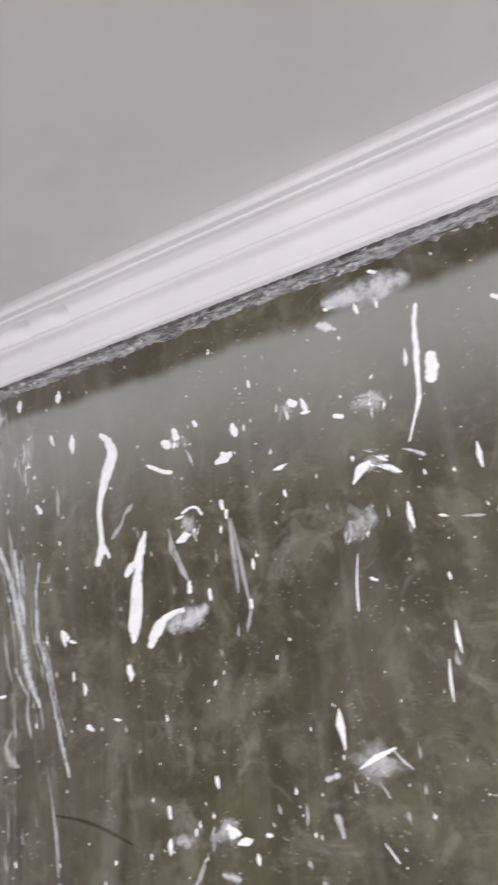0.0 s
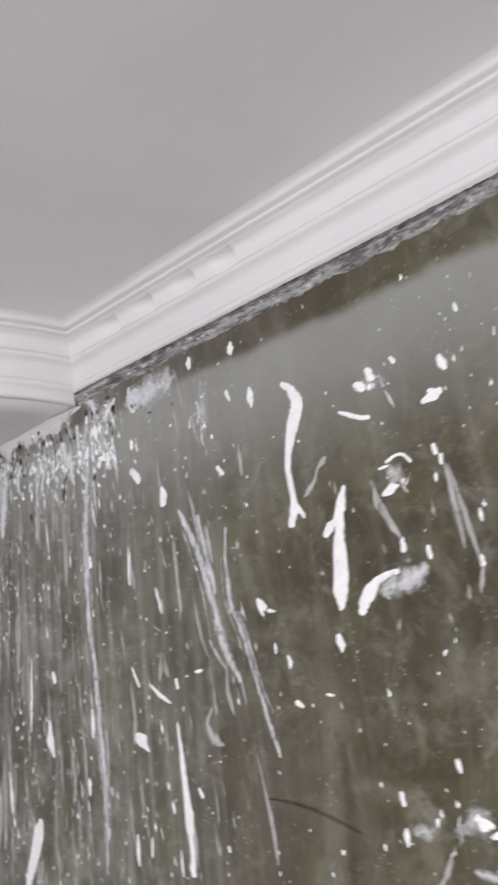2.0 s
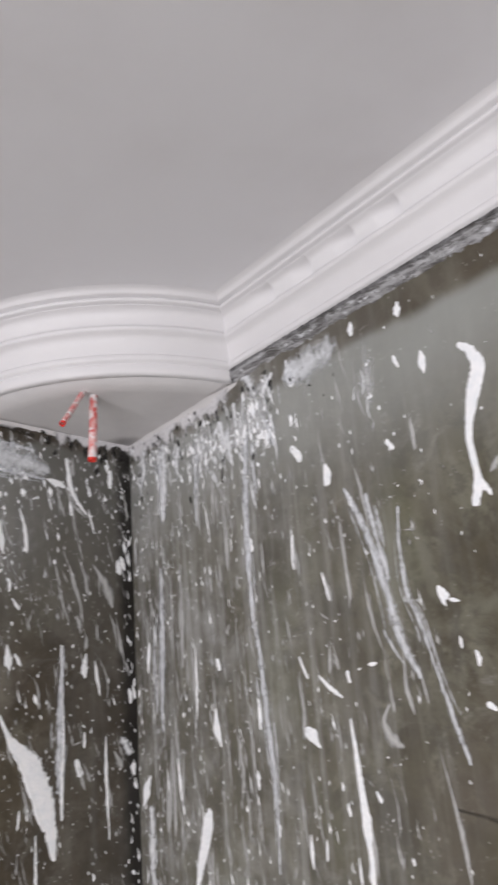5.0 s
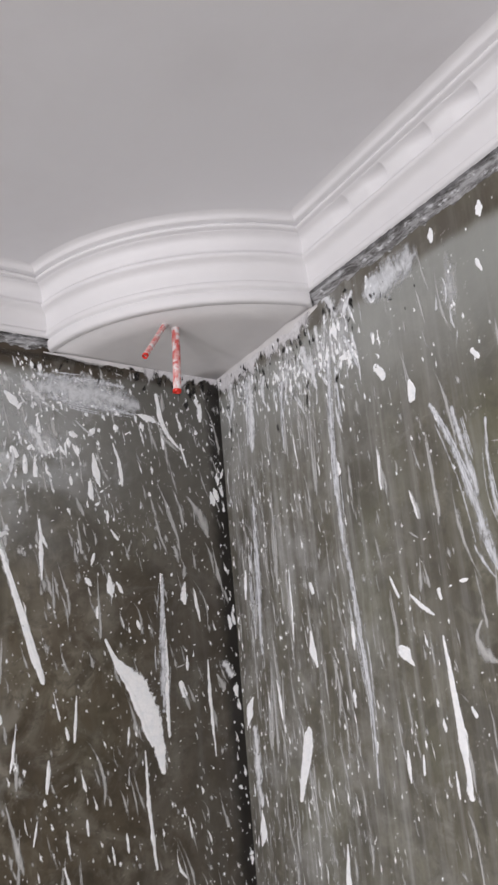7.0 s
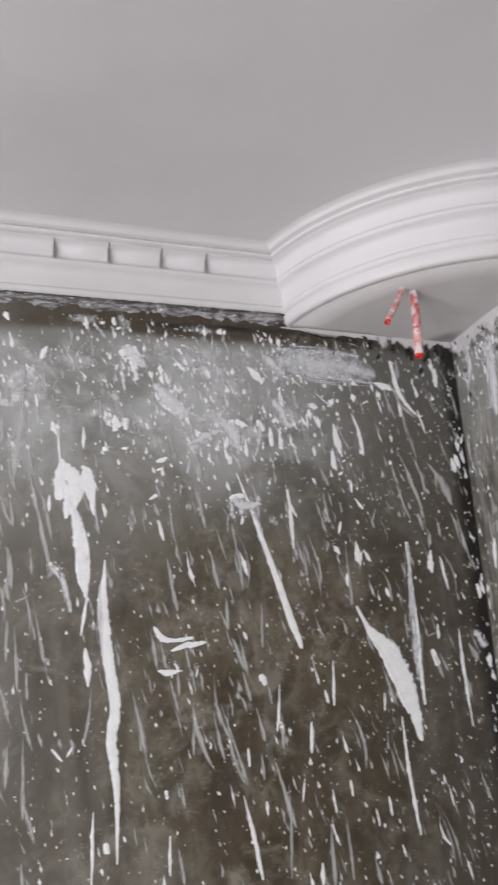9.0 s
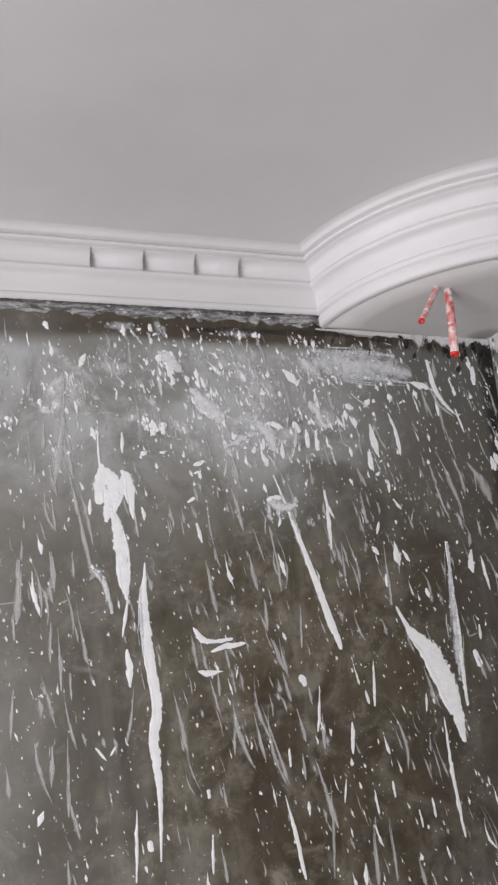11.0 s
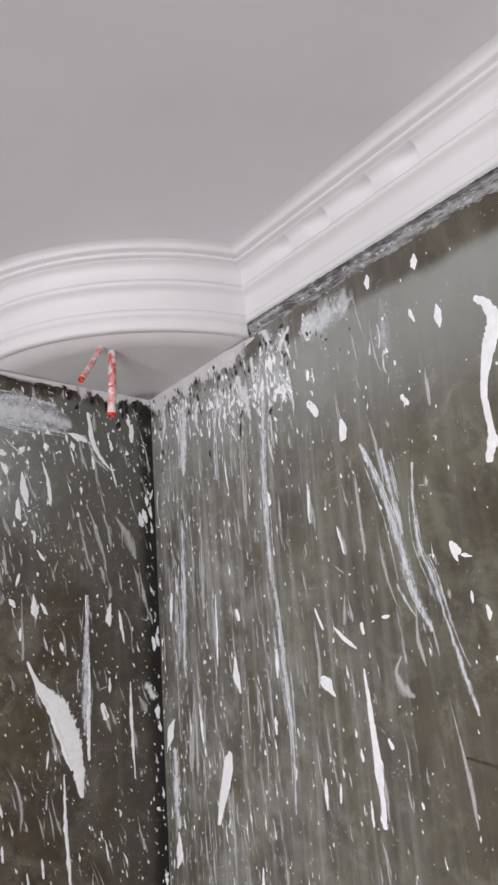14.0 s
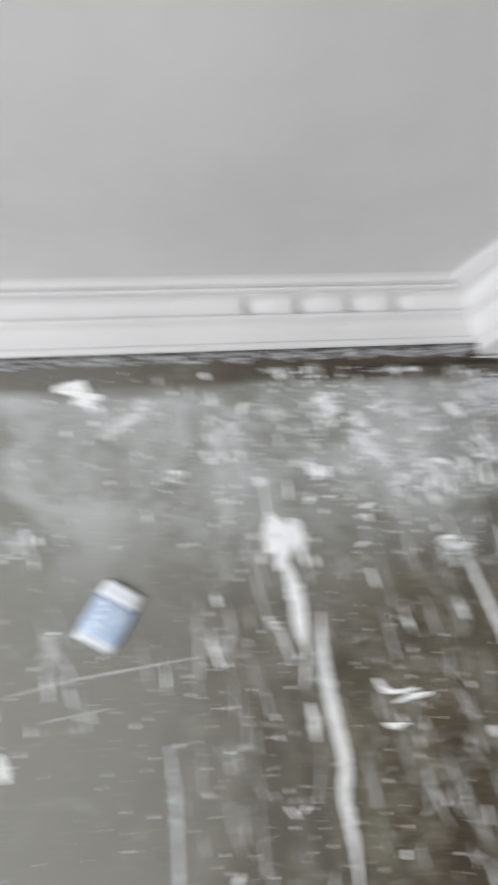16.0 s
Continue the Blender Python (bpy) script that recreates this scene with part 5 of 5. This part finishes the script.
def veil(wall, s, z, rs, rz, rng, verts, faces, cover):
    base, k = len(verts), 18
    for ring, dense in ((1.15, 0.0), (0.75, 0.35), (0.4, 0.8)):
        for i in range(k):
            a = 2 * math.pi * i / k
            r = ring * (1 + 0.75 * noise.noise(Vector((math.cos(a) * 1.6, math.sin(a) * 1.6, s * 90)))) * rng.uniform(0.85, 1.15)
            verts.append(wall.at(max(s + math.cos(a) * rs * r, 0.001), min(z + math.sin(a) * rz * r, 2.444), 0.0003 + 0.0002 * dense))
            cover.append(dense)
    verts.append(wall.at(s, z, 0.0005))
    cover.append(1.0)
    for q in range(2):
        for i in range(k):
            j = (i + 1) % k
            f = (base + q * k + i, base + q * k + j, base + (q + 1) * k + j, base + (q + 1) * k + i)
            faces.append(f if wall.sign < 0 else f[::-1])
    for i in range(k):
        f = (base + 2 * k + i, base + 2 * k + (i + 1) % k, base + 3 * k)
        faces.append(f if wall.sign < 0 else f[::-1])


def splat(wall, s, z, rs, rz, count, white, lean=-0.2, size=0.005):
    """Plaster thrown at one spot: a veil, clots that thin out from the middle, and white cores."""
    SERIAL[0] += 1
    rng = random.Random(SERIAL[0] + 4000)
    verts, faces, cover = [], [], []
    veil(wall, s, z, rs * 1.5, rz * 1.5, rng, verts, faces, cover)
    tagged(link_mesh("plaster_veil", verts, faces, VEIL, wall.ob, cover=cover), "thin milky veil of plaster on the wall")
    for mat, name, label, n, spread, big in ((CLOT, "plaster_clots", "cluster of grey-white plaster clots", count, 0.6, 2.1), (LIME, "plaster_clots", "cluster of white plaster clots", int(count * white), 0.45, 1.15)):
        verts, faces, cover, taken = [], [], [], []
        for _ in range(n):
            ps, pz = s + rng.gauss(0, spread) * rs, min(z + rng.gauss(0, spread) * rz, 2.438)
            if ps < 0.004:
                continue
            w = size * big * min(2.4, math.exp(rng.gauss(0, 0.5)))
            if any(abs(ps - qs) < (w + qw) * 0.45 and abs(pz - qz) < (w + qw) * 0.7 for qs, qz, qw in taken):
                continue
            taken.append((ps, pz, w))
            turn = lean + rng.gauss(0, 0.25)
            way = (math.sin(turn), -math.cos(turn))
            if rng.random() < 0.55:
                drop(wall, rng, (ps, pz), way, w * rng.uniform(1.8, 4.0), w, 0.0015, verts, faces, cover)
            else:
                blot(wall, rng, (ps, pz), way, w * rng.uniform(0.5, 0.9), w, 0.0015, verts, faces, cover)
        if verts:
            tagged(link_mesh(name, verts, faces, mat, wall.ob, cover=cover), label, kind="stuff")


def joint_smear(wall, reach, depth, seed, mat, label, lift=0.0016, name="joint_smear"):
    """Filler dragged down from the corner board over the top of the wall, with a torn lower edge."""
    verts, faces, cover = [], [], []
    count, k = int(reach / 0.004), 7
    for i in range(count + 1):
        s = 0.003 + (reach - 0.003) * i / count
        fade = min(1.0, max(0.0, (count - i) / 22 + 0.5 * noise.noise(Vector((s * 60, seed, 2)))) * (i < count))
        low = depth * (0.62 + 0.75 * noise.noise(Vector((s * 14, seed, 0))) + 0.5 * noise.noise(Vector((s * 52, seed, 4))) + 0.25 * noise.noise(Vector((s * 130, seed, 8))))
        low = max(low, 0.006)
        for j in range(k):
            f = j / (k - 1)
            verts.append(wall.at(s, 2.4425 - low * f, 0.0009 + lift * (1 - f) + 0.0008 * noise.noise(Vector((s * 90, f * 6, seed)))))
            cover.append((1 - f ** 2.2) * fade)
    for i in range(count):
        for j in range(k - 1):
            q = (i * k + j, i * k + j + 1, (i + 1) * k + j + 1, (i + 1) * k + j)
            faces.append(q if wall.sign > 0 else q[::-1])
    return tagged(link_mesh(name, verts, faces, mat, wall.ob, cover=cover), label)


smear(WEST, (0.596, 2.318, 0.026), (0.577, 2.298, 0.046), (0.556, 2.281, 0.030))
splash(WEST, (0.594, 2.316, 0.012), (0.584, 2.306, 0.026), (0.574, 2.294, 0.034), (0.562, 2.284, 0.024), (0.548, 2.276, 0.010))
splash(WEST, (0.588, 2.290, 0.010), (0.578, 2.286, 0.018), (0.566, 2.278, 0.016), (0.556, 2.272, 0.006))
splash(WEST, (0.484, 2.264, 0.010), (0.474, 2.258, 0.024), (0.468, 2.244, 0.026), (0.462, 2.230, 0.016), (0.459, 2.222, 0.005))
splash(WEST, (0.470, 2.266, 0.008), (0.460, 2.264, 0.014), (0.450, 2.260, 0.012), (0.444, 2.258, 0.005))
splash(WEST, (0.350, 2.376, 0.012), (0.315, 2.380, 0.022), (0.270, 2.372, 0.018), (0.226, 2.374, 0.012), (0.205, 2.362, 0.006))
smear(WEST, (0.545, 2.284, 0.018), (0.556, 2.272, 0.022))
smear(WEST, (0.490, 2.268, 0.020), (0.472, 2.252, 0.036), (0.464, 2.226, 0.024))
smear(WEST, (0.545, 2.226, 0.014), (0.520, 2.238, 0.024), (0.497, 2.247, 0.016))
smear(WEST, (0.470, 2.126, 0.022), (0.452, 2.118, 0.026), (0.436, 2.124, 0.012))
smear(WEST, (0.385, 2.300, 0.024), (0.370, 2.268, 0.028))
smear(WEST, (0.640, 2.378, 0.030), (0.626, 2.364, 0.034))
smear(WEST, (0.374, 2.402, 0.020), (0.330, 2.398, 0.026), (0.270, 2.402, 0.020), (0.215, 2.398, 0.016))
smear(WEST, (0.352, 2.362, 0.016), (0.300, 2.356, 0.022), (0.235, 2.352, 0.026), (0.196, 2.346, 0.012))
smear(WEST, (0.395, 2.380, 0.026), (0.372, 2.360, 0.022))
patch(WEST, (0.345, 2.382, 0.050), (0.290, 2.380, 0.062), (0.225, 2.374, 0.046))
joint_smear(WEST, 0.215, 0.055, 41, JOINT, "pale filler dragged over the top of the wall")
joint_smear(NORTH, 0.38, 0.075, 43, JOINT, "pale filler dragged over the top of the wall")
splat(WEST, 0.636, 2.368, 0.022, 0.018, 26, 1.2)
splat(WEST, 0.577, 2.300, 0.030, 0.034, 60, 2.4)
splat(WEST, 0.470, 2.249, 0.026, 0.028, 50, 2.0)
splat(WEST, 0.522, 2.233, 0.034, 0.018, 36, 1.0)
splat(WEST, 0.672, 2.263, 0.026, 0.014, 22, 0.9)
splat(WEST, 0.794, 2.317, 0.020, 0.040, 26, 0.2)
splat(WEST, 0.815, 2.217, 0.018, 0.030, 18, 0.2)
splat(WEST, 0.455, 2.120, 0.030, 0.026, 26, 0.3)
splat(WEST, 0.487, 2.321, 0.060, 0.052, 90, 0.3, size=0.004)
splat(WEST, 0.530, 2.370, 0.060, 0.026, 60, 0.3, size=0.004)
splat(WEST, 0.732, 2.367, 0.050, 0.032, 44, 0.15, size=0.004)
splat(WEST, 0.290, 2.372, 0.066, 0.026, 80, 0.9, lean=-1.2, size=0.007)
splat(WEST, 0.385, 2.372, 0.030, 0.032, 46, 0.4)
splat(WEST, 0.376, 2.275, 0.052, 0.044, 70, 0.35, size=0.004)
splat(WEST, 0.766, 2.028, 0.016, 0.012, 10, 0.3)
splat(WEST, 0.713, 2.432, 0.026, 0.012, 14, 0.1)
splat(WEST, 0.650, 2.428, 0.014, 0.022, 16, 0.1)
splat(WEST, 0.511, 2.428, 0.044, 0.010, 20, 0.2)
splat(WEST, 1.027, 2.399, 0.020, 0.017, 16, 1.6)
splat(WEST, 1.125, 2.180, 0.034, 0.030, 26, 0.4)
splat(WEST, 1.087, 2.022, 0.020, 0.036, 16, 0.1)
splat(WEST, 0.895, 2.262, 0.012, 0.018, 10, 0.8)
splat(NORTH, 0.372, 2.357, 0.040, 0.050, 90, 0.5, lean=0.1)
splat(NORTH, 0.257, 2.366, 0.064, 0.036, 110, 0.9, lean=0.1)
splat(NORTH, 0.418, 2.358, 0.034, 0.056, 80, 0.7, lean=0.1)
splat(NORTH, 0.324, 2.350, 0.034, 0.026, 60, 0.6, lean=0.1)
splat(NORTH, 0.425, 2.412, 0.034, 0.018, 40, 0.3, lean=0.1)
splat(NORTH, 0.110, 2.388, 0.060, 0.030, 80, 0.6, lean=0.1)
splat(NORTH, 1.211, 2.190, 0.020, 0.012, 14, 0.9, lean=1.0, size=0.0035)
splat(NORTH, 1.186, 2.124, 0.026, 0.026, 10, 0.1, size=0.003)
splat(NORTH, 1.157, 1.860, 0.032, 0.024, 16, 0.0, lean=0.6, size=0.003)
splat(NORTH, 0.905, 1.784, 0.022, 0.010, 10, 0.1, lean=1.0, size=0.0030)
splat(NORTH, 0.962, 1.792, 0.024, 0.018, 10, 0.1, size=0.0030)
splat(NORTH, 0.945, 2.165, 0.018, 0.018, 14, 0.5, size=0.0025)
splat(NORTH, 0.649, 2.340, 0.020, 0.050, 18, 0.1, size=0.0035)
splat(NORTH, 1.217, 2.266, 0.026, 0.014, 16, 0.2, size=0.0025)
splat(NORTH, 1.110, 2.288, 0.018, 0.012, 8, 0.8, size=0.0022)
splat(NORTH, 0.940, 2.287, 0.020, 0.016, 12, 0.8, size=0.0028)


def corner_drips(s, z):
    high = max(0.0, min(1.0, (z - 2.25) / 0.12)) * max(0.0, 1 - s / 0.56)
    return high * max(0.0, 0.45 + 1.2 * noise.noise(Vector((s * 24, z * 9, 71.0)))), 0.05, 1.0


def corner_flakes(s, z):
    return max(0.0, min(1.0, (z - 2.33) / 0.08)) * max(0.0, 1 - s / 0.16) ** 0.7, 0.1, 0.5


spatter(NORTH, 54, 150, corner_drips, CLOT, "plaster_drips", "ragged white drips below the corner board", 0.012, 4.0, 0.0014)
spatter(NORTH, 55, 90, corner_drips, LIME, "plaster_drips", "bright white drips below the corner board", 0.0052, 4.5, 0.0016)
spatter(NORTH, 56, 150, corner_drips, MOULD, "mould_spots", "dark gaps and mould between the plaster clots", 0.0062, 2.2, 0.0030)
spatter(WEST, 57, 110, corner_flakes, MOULD, "mould_spots", "black mould flakes beside the corner", 0.0085, 1.6, 0.0034)
spatter(NORTH, 58, 40, corner_flakes, MOULD, "mould_spots", "black mould flakes beside the corner", 0.0070, 1.6, 0.0034)


def west_tears(s, z):
    clump = 0.45 + 0.9 * noise.noise(Vector((s * 11, z * 5.0, 51.0)))
    high = max(0.25, min(1.0, (z - 1.75) / 0.45))
    far = max(0.10, 1 - max(0, s - 0.9) * 2.2)
    return max(clump, 0.05) * high * far, -0.24 + 0.06 * s, 1.0


def west_flecks(s, z):
    clump = 0.35 + 1.1 * noise.noise(Vector((s * 13, z * 11, 61.0)))
    high = max(0.0, min(1.0, (z - 2.10) / 0.2)) * max(0.15, 1 - max(0.0, abs(s - 0.5) - 0.3) * 3) * (1.0 if s > 0.2 else 0.3)
    return high * max(clump, 0), -0.2, 0.7


spatter(WEST, 51, 420, west_tears, FILM, "plaster_tears", "milky hanging tears of plaster on the wall", 0.0075, 9.0, 0.0006)
spatter(WEST, 52, 620, west_flecks, CLOT, "plaster_flecks", "grey-white plaster flecks below the cornice", 0.0052, 3.2, 0.0012)
spatter(WEST, 53, 260, west_flecks, LIME, "plaster_flecks", "white plaster flecks below the cornice", 0.0030, 3.0, 0.0012)


# ---- red conduits hanging from the boxed corner ----
def tube(bm, path, radius, inner):
    rings, k = [], 20
    path = [Vector(p) for p in path]
    for i, p in enumerate(path):
        way = (path[min(i + 1, len(path) - 1)] - path[max(i - 1, 0)]).normalized()
        side = way.orthogonal().normalized()
        up = way.cross(side)
        for r in (radius, inner):
            rings.append([bm.verts.new(p + (side * math.cos(2 * math.pi * a / k) + up * math.sin(2 * math.pi * a / k)) * r) for a in range(k)])
    for i in range(len(path) - 1):
        o0, n0, o1, n1 = rings[2 * i], rings[2 * i + 1], rings[2 * i + 2], rings[2 * i + 3]
        for a in range(k):
            b = (a + 1) % k
            bm.faces.new((o0[a], o0[b], o1[b], o1[a]))
            bm.faces.new((n0[b], n0[a], n1[a], n1[b]))
    o, n = rings[-2], rings[-1]
    for a in range(k):
        b = (a + 1) % k
        bm.faces.new((o[a], o[b], n[b], n[a]))
    bmesh.ops.recalc_face_normals(bm, faces=bm.faces)


def conduit(start, end, bow, radius, label):
    start, end = Vector(start), Vector(end)
    root = tagged(new("conduit"), label, "conduit", group="conduits from the corner")
    root.location = start
    rel = [(end - start) * f + Vector(bow) * math.sin(math.pi * f) for f in [i / 12 for i in range(13)]]
    bm = bmesh.new()
    tube(bm, rel, radius, radius * 0.82)
    part("pipe", bm, RED_PVC, root)
    way = (rel[-1] - rel[-2]).normalized()
    bm = bmesh.new()
    tube(bm, [rel[-1] - way * 0.004, rel[-1] + way * 0.0012], radius * 1.03, radius * 0.78)
    part("cut_end", bm, RED_CUT, root, "bright red freshly cut pipe end")
    bm = bmesh.new()
    bmesh.ops.create_circle(bm, cap_ends=True, segments=20, radius=radius * 0.81, matrix=Matrix.Translation(rel[-1] - way * 0.012) @ way.to_track_quat("Z", "Y").to_matrix().to_4x4())
    part("plug", bm, RED_CUT, root, "red stopper inside the pipe")
    return root


conduit((0.207, -0.184, 2.447), (0.216, -0.192, 2.327), (0.002, 0.0, 0), 0.0068, "red plastic conduit splashed with white plaster, hanging from the ceiling corner")
conduit((0.214, -0.204, 2.447), (0.262, -0.264, 2.364), (0.004, -0.004, -0.006), 0.0046, "short bent red plastic conduit splashed with white plaster")

# ---- pale blue packet stuck on the west wall ----
def cushion(bm, w, h, t, z0, z1, pinch):
    """A puffed slab between the heights z0 and z1 of a packet w wide and h high."""
    cols, rows_ = 10, 8
    grid = []
    for j in range(rows_ + 1):
        f = j / rows_
        z = z0 + (z1 - z0) * f
        line = []
        for i in range(cols + 1):
            g = 2 * i / cols - 1
            swell = t * (1 - abs(g) ** 2.6) ** 0.5 * (0.65 + 0.35 * math.sin(math.pi * min(max((z + h / 2) / h, 0), 1)))
            swell += 0.0012 * math.sin(z * 420 + g * 2) * (1 - g * g)
            line.append(bm.verts.new((g * w / 2 * (1 - pinch * (2 * z / h) ** 4), -swell - 0.001, z)))
        grid.append(line)
    for j in range(rows_):
        for i in range(cols):
            bm.faces.new((grid[j][i], grid[j][i + 1], grid[j + 1][i + 1], grid[j + 1][i]))
    geom = bmesh.ops.extrude_face_region(bm, geom=bm.faces[:])
    bmesh.ops.translate(bm, vec=(0, 0.006, 0), verts=[v for v in geom["geom"] if isinstance(v, bmesh.types.BMVert)])
    for v in bm.verts:
        v.co.y = min(v.co.y, -0.0006)
    bmesh.ops.recalc_face_normals(bm, faces=bm.faces)


packet = tagged(new("plastic_packet"), "pale blue and milky white plastic packet stuck on the wall", "packet")
packet.matrix_world = WEST_M @ Matrix.Translation(WEST.at(1.005, 2.056, 0.0)) @ Matrix.Rotation(radians(33), 4, "Y")
for name, z0, z1, mat, label in (("body", -0.030, 0.026, PALE_BLUE, "pale blue printed middle"), ("upper_band", 0.0265, 0.050, MILKY, "milky white rounded end"), ("lower_band", -0.043, -0.0305, MILKY, "milky white folded end")):
    bm = bmesh.new()
    cushion(bm, 0.066, 0.1, 0.012, z0, z1, 0.10)
    part(name, bm, mat, packet, label)
for k, z in enumerate((-0.016, -0.004, 0.008, 0.017)):
    bm = bmesh.new()
    bmesh.ops.create_cube(bm, size=1, matrix=pose(0.002 * (k % 2) - 0.006, -0.0118, z, 0, 4, 0) @ Matrix.Diagonal((0.034 - 0.006 * (k % 3), 0.0012, 0.0038, 1)))
    bmesh.ops.bevel(bm, geom=bm.edges[:], offset=0.0004, segments=1)
    part("print_bar", bm, MILKY, packet)
